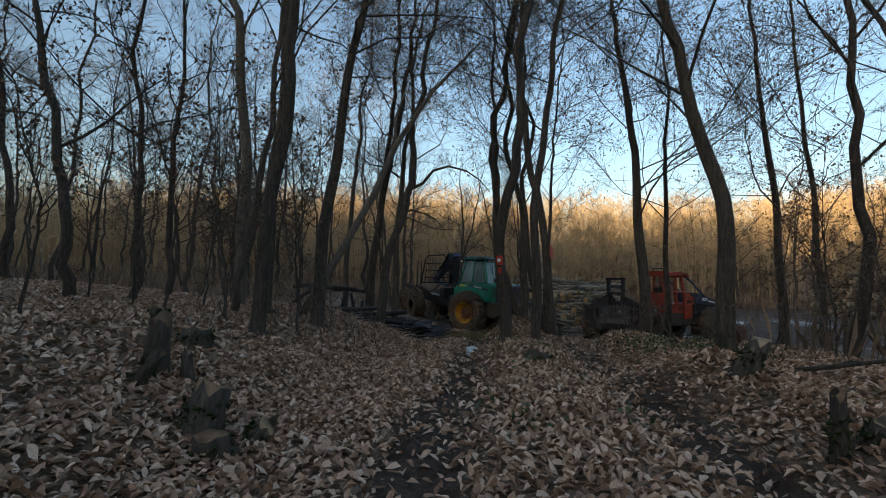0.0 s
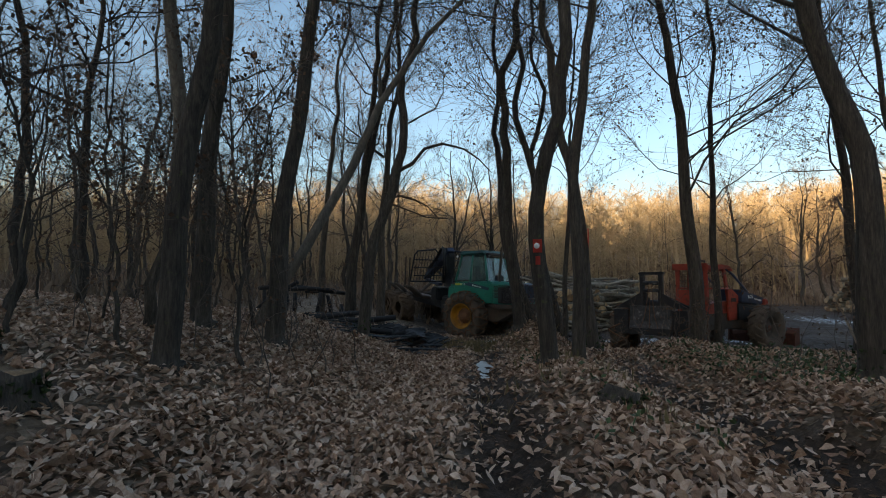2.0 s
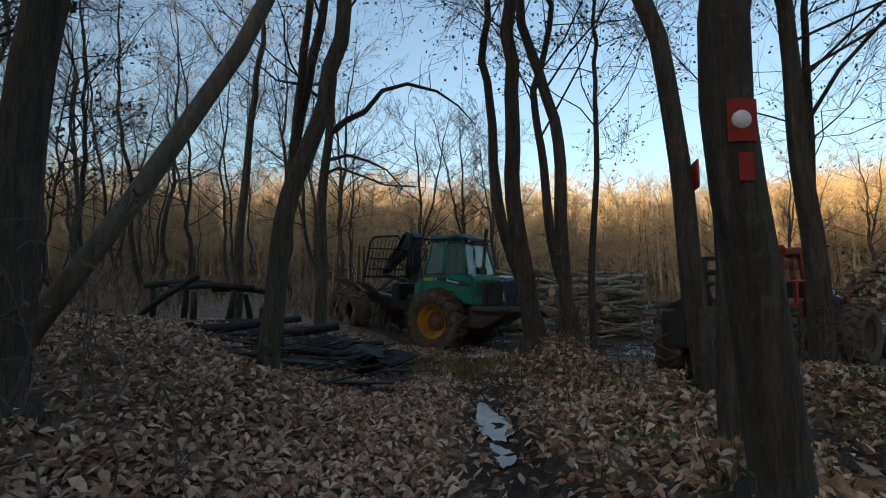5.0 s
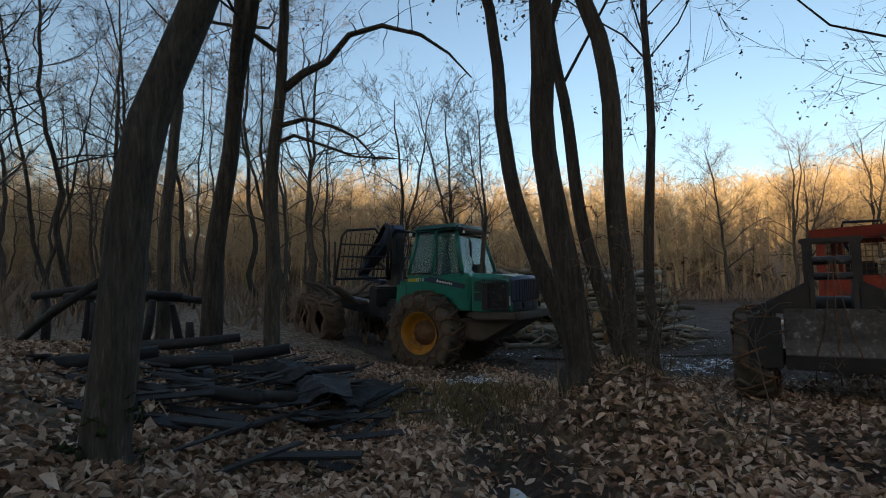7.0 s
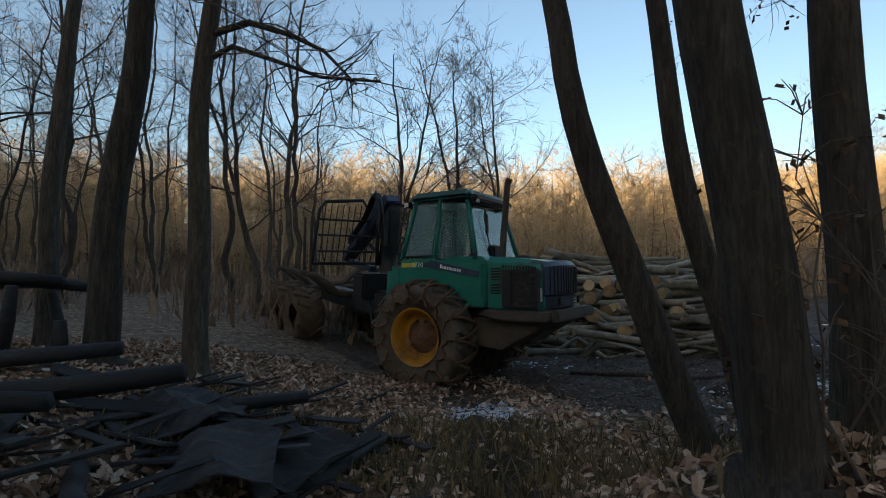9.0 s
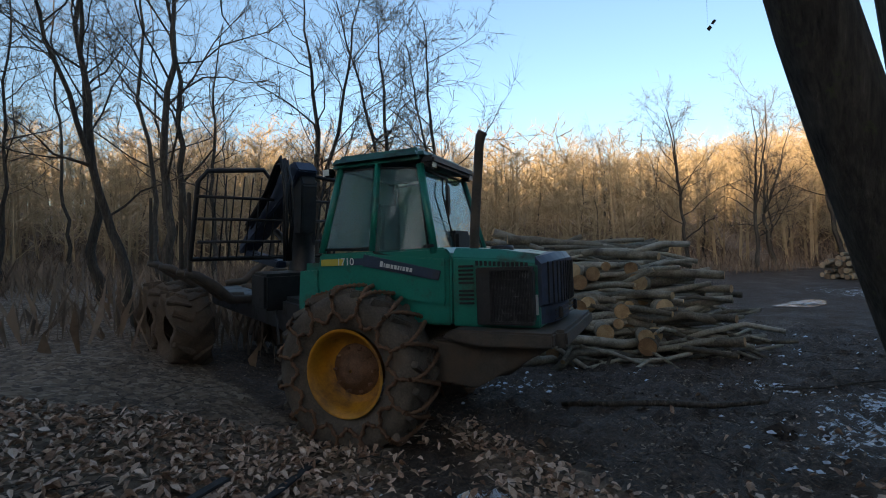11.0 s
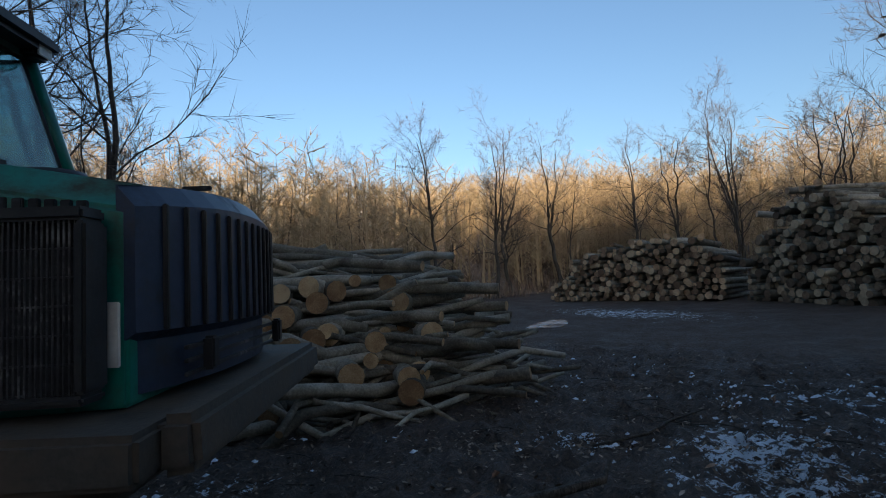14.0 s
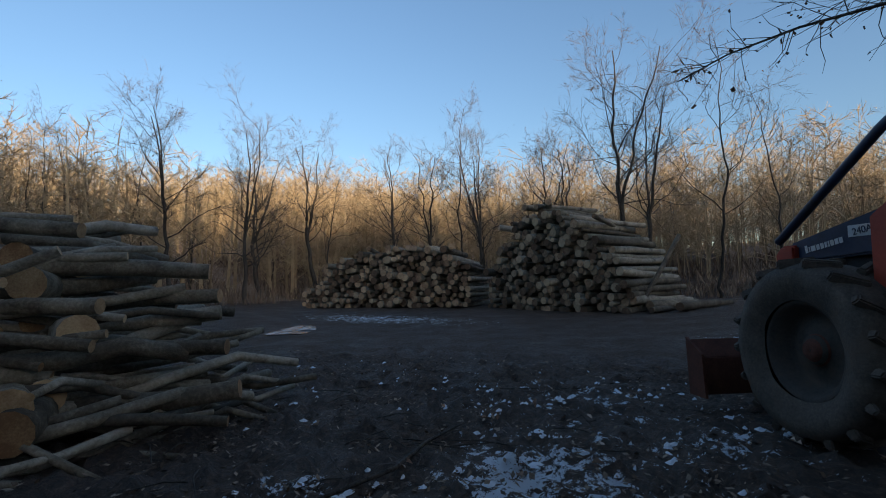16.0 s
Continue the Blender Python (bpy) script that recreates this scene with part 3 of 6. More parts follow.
    if "mossy" in words:
        b = Buf()
        for i in range(60):
            a, z = rng.uniform(0, 6.28), rng.uniform(0.0, 0.5) ** 1.3
            rr = r * (1.55 - 0.9 * min(z, 0.5))
            c = np.array((rr * math.cos(a), rr * math.sin(a), z))
            q = rng.normal(0, 0.025, (4, 3))
            b.put(c + q, [(0, 1, 2), (0, 2, 3), (0, 3, 1), (1, 3, 2)])
        tagged(new("moss", b.mesh("moss", MOSS)), "cushions of green moss on the foot of a tree", "moss", kind="stuff").location = (x, y, land1(x, y))

# woodland behind: a few grown trees, planted many times
kinds = []
for i in range(7):
    bufs = grow(rng, rng.uniform(12, 15), rng.uniform(0.09, 0.15), tuple(rng.normal(0, 0.7, 2)), tuple(rng.normal(0, 0.3, 2)), limbs=17, subs=8, twigs=9,
                first=0.26, k=6, leaves=0.06, root=False)
    kinds.append(tree("tree", pose(0, 0, -50), "slender bare forest tree with dark trunk", bufs, group="trees of the wood"))
spots = []
for _ in range(6000):
    if len(spots) >= 185:
        break
    x, y = rng.uniform(-32, 34), rng.uniform(-14, 62)
    if -4.6 < x < 5.2 and y < 20 or (y >= 19 and -4.4 < x < 32 and y < 46) or (x > 2 and y > 15 and y < 46 and x < 32) or (x > -5 and y < -2 and x < 6):
        continue
    if x >= 5.2 and y < 15 and rng.random() < 0.35:
        continue
    if -9 < x < -3 and 14 < y < 24 and rng.random() < 0.85:
        continue
    if y > 46 and rng.random() < 0.7:
        continue
    gap = 1.5 if x < 0 else 2.2
    if all((x - a) ** 2 + (y - b) ** 2 > gap * gap for a, b in spots):
        spots.append((x, y))
for i, (x, y) in enumerate(spots):
    k = kinds[i % 7]
    m = pose(x, y, land1(x, y) - 0.05, rng.normal(0, 2), rng.normal(0, 2), rng.uniform(0, 360))
    sc = rng.uniform(0.75, 1.1) * (0.68 if y > 44 else 1.0)
    if i < 7:
        k.matrix_world = m
    else:
        copy_thing(k, m @ Matrix.Scale(sc, 4))

# young trees that keep their withered leaves
young = []
for i in range(3):
    bufs = grow(rng, rng.uniform(4.0, 6.0), 0.03, tuple(rng.normal(0, 0.4, 2)), tuple(rng.normal(0, 0.15, 2)), limbs=16, subs=6, twigs=6, first=0.15, k=6, leaves=0.55, root=False, spread=1.1)
    young.append(tree("young_tree", pose(0, 0, -50), "slim young tree with withered brown leaves", bufs, group="young trees"))
set_out = []
while len(set_out) < 34:
    x, y = (rng.uniform(-10, -3.3), rng.uniform(5, 18)) if rng.random() < 0.62 else (rng.uniform(4.6, 12), rng.uniform(3, 14))
    if all((x - a) ** 2 + (y - b) ** 2 > 0.8 for a, b in set_out) and not (-6.5 < x < -2 and 12 < y < 19):
        set_out.append((x, y))
for i, (x, y) in enumerate(set_out):
    m = pose(x, y, land1(x, y) - 0.03, 0, 0, rng.uniform(0, 360))
    if i < 3:
        young[i].matrix_world = m
    else:
        copy_thing(young[i % 3], m @ Matrix.Scale(rng.uniform(0.6, 1.15), 4))

# trees at the edge of the clearing, each with its own crown
EDGE_TREES = [(28.2, 23.2, 12.0, 0.17, 0.3), (30.3, 22.4, 10.5, 0.15, 0.28), (31.8, 45.5, 11.5, 0.2, 0.3), (24.5, 44.5, 10.5, 0.15, 0.15), (27.5, 46.5, 10.0, 0.16, 0.15),
              (20.5, 46.0, 10.5, 0.15, 0.15), (35, 41, 11, 0.16, 0.2), (34, 37, 10, 0.15, 0.2), (33, 33, 9.5, 0.14, 0.2), (36, 29, 10, 0.15, 0.2), (0.2, 32.5, 9.5, 0.13, 0.25),
              (-2.0, 30.0, 9.0, 0.12, 0.2), (1.9, 31.5, 9.0, 0.11, 0.25), (-5.5, 28.5, 9.5, 0.12, 0.2), (33, 27.5, 9, 0.14, 0.2), (38, 35, 11, 0.16, 0.2)]
for x, y, h, r, first in EDGE_TREES:
    bufs = grow(rng, h, r, tuple(rng.normal(0, 0.5, 2)), tuple(rng.normal(0, 0.2, 2)), limbs=24, subs=10, twigs=13, first=first, k=7, leaves=0.0, root=False,
                spread=1.25, fork=0.35)
    tree("tree", pose(x, y, land1(x, y) - 0.05), "bare spreading tree at the edge of the log yard", bufs, group="trees round the log yard")


def far_wood(name, label, places, height, seed):
    """A distant bare wood: trunks and bristling twigs joined in one mesh."""
    r = np.random.default_rng(seed)
    P = np.array(places)
    N, B, T = len(P), 20, 9
    h = height * r.uniform(0.72, 1.15, N)
    base = np.column_stack([P, land(P[:, 0], P[:, 1]) - 0.2])
    tip = base + np.column_stack([r.normal(0, 0.5, N), r.normal(0, 0.5, N), h])
    w = (0.10 * r.uniform(0.6, 1.3, N))[:, None]

    def unit(v):
        return v / (np.linalg.norm(v, axis=-1, keepdims=True) + 1e-9)

    tris = []
    for side in ((0.77, -0.64, 0), (0.64, 0.77, 0)):
        tris.append(np.stack([base - w * np.array(side), base + w * np.array(side), tip], 1))
    u = r.uniform(0.12, 0.97, (N, B))
    p = base[:, None] + (tip - base)[:, None] * u[..., None]
    a = r.uniform(0, 6.283, (N, B))
    L = (h[:, None] * r.uniform(0.14, 0.28, (N, B)) * (1.3 - 0.75 * u))[..., None]
    d = unit(np.stack([np.cos(a), np.sin(a), r.uniform(0.25, 1.2, (N, B))], -1))
    s = unit(np.cross(d, r.normal(0, 1, (N, B, 3)))) * 0.034
    tris.append(np.stack([p - s, p + s, p + d * L], 2).reshape(-1, 3, 3))
    p, d, L = p[:, :, None], d[:, :, None], L[:, :, None]
    e = unit(d + r.normal(0, 0.6, (N, B, T, 3)))
    o = p + d * L * r.uniform(0.3, 1, (N, B, T, 1))
    s = unit(np.cross(e, r.normal(0, 1, (N, B, T, 3)))) * 0.019
    tris.append(np.stack([o - s, o + s, o + e * L * r.uniform(0.25, 0.6, (N, B, T, 1))], 3).reshape(-1, 3, 3))
    V = np.concatenate(tris).reshape(-1, 3)
    F = np.arange(len(V)).reshape(-1, 3)
    me = bpy.data.meshes.new(name)
    me.from_pydata(V.tolist(), [], F.tolist())
    me.materials.append(SUN_GOLD_WOOD)
    return tagged(new(name, me), label, "woods", kind="stuff")


places = []
while len(places) < 3400:
    u = rng.uniform(0, 1)
    y = 47 + 85 * u ** 1.4
    x = rng.uniform(-55 - y * 0.3, 45 + y * 0.8)
    if abs(x - (27.5 + 0.35 * (y - 45))) > 1.6:
        places.append((x, y))
far_wood("far_wood", "bare winter wood on the far slope in evening sun, more gold put in its colour", places, 8.6, 5)
# the woods to either side take the same sun-gold twig colour
places = []
while len(places) < 1050:
    x, y = rng.uniform(36, 95), rng.uniform(-10, 62)
    if x > 38 or y > 46:
        places.append((x, y))
far_wood("east_wood", "bare brown wood beyond the log yard, sun glow put in its colour", places, 10.0, 6)
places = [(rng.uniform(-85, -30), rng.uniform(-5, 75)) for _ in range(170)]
far_wood("west_wood", "bare brown wood on the rising bank, sun glow put in its colour", places, 12.0, 7)


def brush(name, label, spots, height, material, seed, blades=14, spread=0.5):
    """Thickets of thin upright stems, joined."""
    r = np.random.default_rng(seed)
    b = Buf()
    V, F, n = [], [], 0
    for x, y in spots:
        z = land1(x, y) - 0.05
        for _ in range(blades):
            p = np.array((x + r.normal(0, spread), y + r.normal(0, spread), z))
            d = np.array((r.normal(0, 0.3), r.normal(0, 0.3), 1.0)) * height * r.uniform(0.4, 1.1)
            s = np.array((math.cos(5 * x), math.sin(5 * x), 0)) * 0.006 * max(1.0, height)
            V += [p - s, p + s, p + d * 0.5 + s + r.normal(0, 0.05, 3) * height, p + d]
            F += [(n, n + 1, n + 2), (n, n + 2, n + 3)]
            n += 4
    me = bpy.data.meshes.new(name)
    me.from_pydata([tuple(v) for v in V], [], F)
    me.materials.append(material)
    return tagged(new(name, me), label, "undergrowth", kind="stuff")


spots = [(rng.uniform(-30, 60), rng.uniform(44, 62)) for _ in range(1500)]
spots += [(rng.uniform(33, 48), rng.uniform(-8, 46)) for _ in range(750)]
spots += [(rng.uniform(-30, -9), rng.uniform(20, 46)) for _ in range(300)]
spots += [(rng.uniform(7, 30), rng.uniform(-2, 14)) for _ in range(350)]
spots += [(rng.uniform(-7, 2), rng.uniform(26.5, 46)) for _ in range(250)]
spots = [(x, y) for x, y in spots if abs(x - (27.5 + 0.35 * (y - 45))) > 1.5 or y < 44]
brush("undergrowth", "brown leafless saplings and brambles under the trees", spots, 1.15, BRUSH, 8, 16, 0.7)


# ---- logs ----
def log_mesh(r, length, seed, cut, k=9, bend=0.03):
    """A felled stem along x, a little crooked and knotty, with sawn ends."""
    g = np.random.default_rng(seed)
    n = 7
    t = np.linspace(-0.5, 0.5, n)
    p = np.stack([t * length, np.cumsum(g.normal(0, bend, n)) * length * 0.25, np.cumsum(g.normal(0, bend, n)) * length * 0.25], 1)
    p[:, 1:] -= p[:, 1:].mean(0)
    rad = r * np.linspace(1.12, 0.86, n) * (1 + g.normal(0, 0.05, n))
    b = Buf()
    b.tube(p, rad, k, cap=True)
    me = b.mesh("log", LOG_BARK)
    me.materials.append(cut)
    for f in me.polygons:
        if len(f.vertices) == k:
            f.material_index, f.use_smooth = 1, False
    return me


rng = np.random.default_rng(21)
near_logs = [log_mesh(r, L, 100 + i, CUT_WOOD, bend=bd) for i, (r, L, bd) in enumerate(
    [(0.065, 4.0, 0.08), (0.09, 4.4, 0.05), (0.05, 3.4, 0.11), (0.10, 4.0, 0.05), (0.075, 4.6, 0.07), (0.06, 3.0, 0.11), (0.085, 4.0, 0.07), (0.045, 3.4, 0.13), (0.095, 2.8, 0.08)])]
thin_logs = [log_mesh(r, L, 140 + i, CUT_WOOD, 8, 0.17) for i, (r, L) in enumerate([(0.045, 3.6), (0.035, 3.0), (0.055, 3.9), (0.03, 2.4)])]
short_logs = [log_mesh(r, L, 160 + i, CUT_WOOD, 12, 0.02) for i, (r, L) in enumerate([(0.12, 2.6), (0.10, 2.4), (0.135, 2.8), (0.085, 2.2)])]
PX, PY = 3.0, 25.0
heap = thing("log_pile", pose(PX, PY, land1(PX, PY)), "untidy heap of freshly cut beech logs beside the forwarder", "log pile")


def lay(parent, mesh, x, y, z, yaw, pitch=0.0, roll=0.0):
    o = new("log", mesh)
    o.parent = parent
    o.matrix_local = pose(x, y, z, roll, pitch, yaw)
    return o


along, into = Vector((0.95, -0.30)), Vector((0.30, 0.95))
for row in range(24):
    d = 0.30 + row * 0.235
    top = 0.28 + 1.85 * min(1, d / 2.7) ** 0.85 - 0.10 * max(0, d - 3.6)
    level, z = 0, 0.12
    while z < top:
        if level == 0 or z > top - 0.62 or d < 0.9:
            shift = min(rng.normal(0.05, 0.7), 0.95) + 0.12 * d - 0.28 * z
            c = along * shift + into * (d + rng.normal(0, 0.06))
            lay(heap, near_logs[rng.integers(9)], c.x, c.y, z, -18 + rng.normal(0, 19), rng.normal(0, 6), rng.uniform(0, 360))
        z += rng.uniform(0.14, 0.19)
        level += 1
for a, z, yaw in ((-1.35, 0.28, 62), (-1.0, 0.33, 55), (-0.75, 0.62, 66), (-1.15, 0.72, 58), (-0.2, 0.72, 70), (0.35, 0.9, 63), (-0.45, 0.98, 52), (-1.55, 0.55, 60), (1.1, 0.55, 66), (1.6, 0.45, 60)):
    c = along * a + into * (1.25 + 0.45 * z)
    lay(heap, short_logs[int(abs(a) * 10) % 4], c.x, c.y, z, yaw, rng.normal(0, 3), rng.uniform(0, 360))
for a, d, z, yaw, k in ((0.0, -0.35, 0.12, -14, 0), (0.9, -0.1, 0.22, -24, 2), (0.5, 0.1, 0.3, 30, 1), (1.2, 0.25, 0.16, -8, 0), (1.7, 0.35, 0.30, -20, 2), (-0.9, 0.1, 0.10, -30, 1),
                        (0.2, -0.6, 0.06, 40, 3), (1.5, 0.6, 0.42, -12, 0), (2.0, 0.1, 0.10, -5, 1), (1.0, -0.55, 0.06, -3, 3)):
    c = along * a + into * d
    lay(heap, thin_logs[k], c.x, c.y, z, yaw, -2 + rng.normal(0, 3), rng.uniform(0, 360))
for _ in range(34):
    d = rng.uniform(0.4, 4.5)
    c = along * min(rng.normal(0.4, 0.8), 1.0) + into * d
    lay(heap, (thin_logs + near_logs)[rng.integers(13)], c.x, c.y, 0.30 + 1.70 * min(1, d / 2.7) ** 0.85 - 0.12 * max(0, d - 3.0), -17 + rng.normal(0, 20), rng.normal(0, 3), rng.uniform(0, 360))
for _ in range(46):
    d = rng.uniform(0.1, 2.4)
    c = along * rng.uniform(0.0, 1.5) + into * d
    lay(heap, (thin_logs + near_logs)[rng.integers(13)], c.x, c.y, (0.12 + 1.75 * min(1, d / 2.7) ** 0.85) * rng.uniform(0.55, 1.0), -17 + rng.normal(0, 24), rng.normal(3, 6), rng.uniform(0, 360))
for _ in range(44):
    d = rng.uniform(0.3, 2.2)
    c = along * rng.uniform(-1.6, 2.0) + into * (d + 0.62)
    lay(heap, short_logs[rng.integers(4)], c.x, c.y, 0.2 + 1.85 * min(1, d / 2.7) ** 0.85 - 0.16, 56 + rng.normal(0, 18), rng.normal(0, 4), rng.uniform(0, 360))
for _ in range(26):
    c = along * rng.uniform(-0.4, 2.2) + into * rng.uniform(-0.5, 0.9)
    lay(heap, thin_logs[rng.integers(4)], c.x, c.y, 0.05 + 0.55 * max(0.0, c.y * 0.95 + c.x * 0.3 + 0.1), -20 + rng.normal(0, 24), rng.normal(2, 6), rng.uniform(0, 360))

stack_logs = [log_mesh(r, L, 200 + i, OLD_CUT, 8, 0.012) for i, (r, L) in enumerate(
    [(0.10, 4.2), (0.125, 4.0), (0.085, 4.1), (0.15, 4.3), (0.11, 3.9), (0.135, 4.2), (0.075, 4.0), (0.12, 4.1)])]


def stack(label, ax, ay, bx, by, profile_h, step, seed):
    """A stack whose sawn ends stand in one face, from a to b."""
    g = np.random.default_rng(seed)
    face = Vector((bx - ax, by - ay))
    width = face.length
    face.normalize()
    inward = Vector((-face.y, face.x))
    if inward.x < 0:
        inward.negate()
    z0 = min(land1(ax, ay), land1(bx, by))
    st = thing("log_stack", pose(ax, ay, z0), label, "log stack")
    yaw = math.degrees(math.atan2(inward.y, inward.x))
    rows = int(max(profile_h) / (step * 0.87)) + 1
    for j in range(rows):
        z = 0.13 + j * step * 0.87
        for i in range(int(width / step)):
            u = (i + 0.5 * (j % 2) + g.normal(0, 0.12)) * step
            h = np.interp(u / width, np.linspace(0, 1, len(profile_h)), profile_h) + g.normal(0, 0.08)
            if z > h or u > width:
                continue
            c = face * u + inward * (2.05 + g.normal(0, 0.13))
            lay(st, stack_logs[g.integers(8)], c.x, c.y, z + g.normal(0, 0.03), yaw + g.normal(0, 1.6), g.normal(0, 1.2), g.uniform(0, 360))
    for _ in range(7):
        u = g.uniform(0.15, 0.85) * width
        h = np.interp(u / width, np.linspace(0, 1, len(profile_h)), profile_h)
        c = face * u + inward * (2.0 + g.normal(0, 0.4))
        lay(st, stack_logs[g.integers(8)], c.x, c.y, h + 0.12, yaw + g.normal(0, 22), g.normal(0, 5))
    return st


stack("long low stack of weathered logs with sawn ends showing", 21.4, 37.4, 22.6, 28.9, [0.7, 1.8, 2.4, 2.65, 2.65, 2.4, 1.7], 0.262, 31)
stack("tall stack of long logs with sawn ends showing", 22.7, 28.3, 20.3, 22.2, [1.7, 2.9, 3.8, 4.0, 3.7, 3.1, 2.2, 0.9], 0.27, 32)

# a leaning post and loose logs at the end of the tall stack
loose = thing("loose_logs", pose(21.0, 21.6, land1(21.0, 21.6)), "loose logs lying beside the tall stack", "logs")
for i in range(6):
    lay(loose, stack_logs[i], 2.0 + rng.normal(0, 0.5), 0.2 - i * 0.34, 0.12 + 0.10 * (i % 2), -28 + rng.normal(0, 6))
lay(loose, stack_logs[2], 0.6, 0.1, 1.1, -40, -52)

# the bough that lies in the mud, and branches by the wheel track
b = Buf()
b.tube([(-1.05, 0.45, 0.05), (-0.5, 0.2, 0.07), (0.0, 0.05, 0.08), (0.55, -0.2, 0.06), (1.1, -0.42, 0.12), (1.2, -0.4, 0.22)], [0.035, 0.04, 0.045, 0.04, 0.03, 0.012], 7, True)
tagged(new("fallen_branch", b.mesh("fallen_branch", BARK)), "crooked fallen branch lying on the mud", "branch").location = (2.5, 21.9, land1(2.5, 21.9))
b = Buf()
b.tube([(-0.9, 0.1, 0.04), (-0.3, -0.05, 0.05), (0.3, 0.05, 0.04), (0.9, 0.0, 0.05)], [0.012, 0.016, 0.014, 0.006], 5, True)
tagged(new("fallen_branch", b.mesh("fallen_branch", BARK)), "thin bent stick lying on the mud before the logs", "branch").location = (5.2, 22.0, land1(5.2, 22.0))
b = Buf()
b.tube([(-0.5, 0, 0.15), (0, 0.05, 0.2), (0.6, -0.1, 0.32), (1.0, -0.1, 0.5)], [0.03, 0.035, 0.02, 0.01], 6, True)
b.tube([(0, 0.05, 0.2), (0.4, 0.3, 0.25), (0.9, 0.5, 0.2)], [0.02, 0.016, 0.006], 5, True)
tagged(new("fallen_branch", b.mesh("fallen_branch", BARK)), "forked fallen branch lying in the brambles", "branch").location = (4.3, 7.0, land1(4.3, 7.0) - 0.05)
# dead trunk leaning over the burnt patch
dead = thing("dead_tree", pose(-4.55, 11.9, land1(-4.55, 11.9)), "pale dead trunk leaning across the wood", "tree")
b = Buf()
b.tube([(0, 0, -0.1), (0.75, 0.5, 1.4), (1.5, 0.95, 3.0), (2.0, 1.25, 4.4), (2.9, 1.7, 6.0), (4.2, 2.2, 7.6)], [0.1, 0.095, 0.085, 0.075, 0.055, 0.03], 9, True)
part("trunk", b.mesh("trunk", PALE_BARK), dead)
b = Buf()
b.tube([(2.0, 1.25, 4.4), (1.9, 1.6, 5.2), (2.2, 1.9, 6.4)], [0.05, 0.035, 0.012], 6, True)
part("branch", b.mesh("branch", PALE_BARK), dead)


# ---- wheels ----
def tyre_mesh(R, w, rim, lugs, mud=0.0, seed=1):
    """A tractor tyre about the y axis, with slanted lugs."""
    h = w / 2
    bm = lathe([(-h * 0.72, rim), (-h * 0.95, rim + (R - rim) * 0.35), (-h, R - 0.14), (-h * 0.92, R - 0.05), (-h * 0.5, R - 0.02), (0, R - 0.015), (h * 0.5, R - 0.02),
                (h * 0.92, R - 0.05), (h, R - 0.14), (h * 0.95, rim + (R - rim) * 0.35), (h * 0.72, rim)], 48)
    for i in range(lugs):
        for sgn in (-1, 1):
            a = 2 * math.pi * (i + (0.25 if sgn > 0 else -0.25)) / lugs
            lug = box(0.075, h * 1.08, 0.075, (0, 0, 0), 0.012, (0.75, 0.96))
            bmesh.ops.transform(lug, matrix=pose(0, sgn * h * 0.5, 0, 0, 0, sgn * 32), verts=lug.verts)
            bmesh.ops.translate(lug, vec=(0, 0, R - 0.015), verts=lug.verts)
            bmesh.ops.rotate(lug, cent=(0, 0, 0), matrix=Matrix.Rotation(a, 3, "Y"), verts=lug.verts)
            bm = join(bm, lug)
    if mud:
        for v in bm.verts:
            v.co += Vector(noise.noise_vector(v.co * 5 + Vector((seed, 0, 0)))) * mud
    return bm


def rim_mesh(rim, depth, face):
    return lathe([(-depth, rim), (-depth, rim - 0.03), (-depth * 0.55, rim - 0.06), (-depth * 0.2, rim - 0.10), (0.0, rim - 0.12), (face, rim * 0.55), (face, rim * 0.30), (face - 0.05, rim * 0.28),
                  (face - 0.05, 0.02)], 40)


def chain_mesh(R, w, crosses):
    """A snow chain: two side rings and links zigzagging over the tread."""
    b = Buf()
    h = w / 2

    def run(fn, n):
        pts = np.array([fn(i / n) for i in range(n + 1)])
        b.tube(pts, [0.014 if i % 2 else 0.029 for i in range(n + 1)], 5)

    for y, r in ((-h - 0.015, R - 0.2), (h + 0.015, R - 0.2)):
        run(lambda u: ((r - 0.05 + 0.05 * math.cos(6.2832 * u * crosses)) * math.cos(6.2832 * u), y, (r - 0.05 + 0.05 * math.cos(6.2832 * u * crosses)) * math.sin(6.2832 * u)), 150)
    for i in range(crosses):
        a0, a1 = 6.2832 * i / crosses, 6.2832 * (i + 0.5) / crosses
        for s, e in ((a0, a1), (a1, a0 + 6.2832 / crosses)):
            sg = 1 if s == a0 else -1

            def path(u, s=s, e=e, sg=sg):
                a, q = s + (e - s) * u, -1 + 2 * u
                y = sg * q * (h + 0.01)
                r = R + 0.05 - 0.09 * abs(q) ** 4
                return (r * math.cos(a), y, r * math.sin(a))
            run(path, 20)
        for sg in (-1, 1):
            a = a0 if sg < 0 else a1
            run(lambda u: ((R - 0.06 - 0.15 * u) * math.cos(a), sg * (h + 0.02), (R - 0.06 - 0.15 * u) * math.sin(a)), 4)
    return b.mesh("snow_chain", RUST)


def letters(text, size, material, name):
    cu = bpy.data.curves.new("t", "FONT")
    cu.body, cu.size, cu.extrude, cu.align_x, cu.align_y = text, size, 0.002, "CENTER", "CENTER"
    o = bpy.data.objects.new("t", cu)
    scene.collection.objects.link(o)
    me = bpy.data.meshes.new_from_object(o.evaluated_get(bpy.context.evaluated_depsgraph_get()))
    bpy.data.objects.remove(o)
    me.materials.clear()
    me.materials.append(material)
    me.name = name
    return me


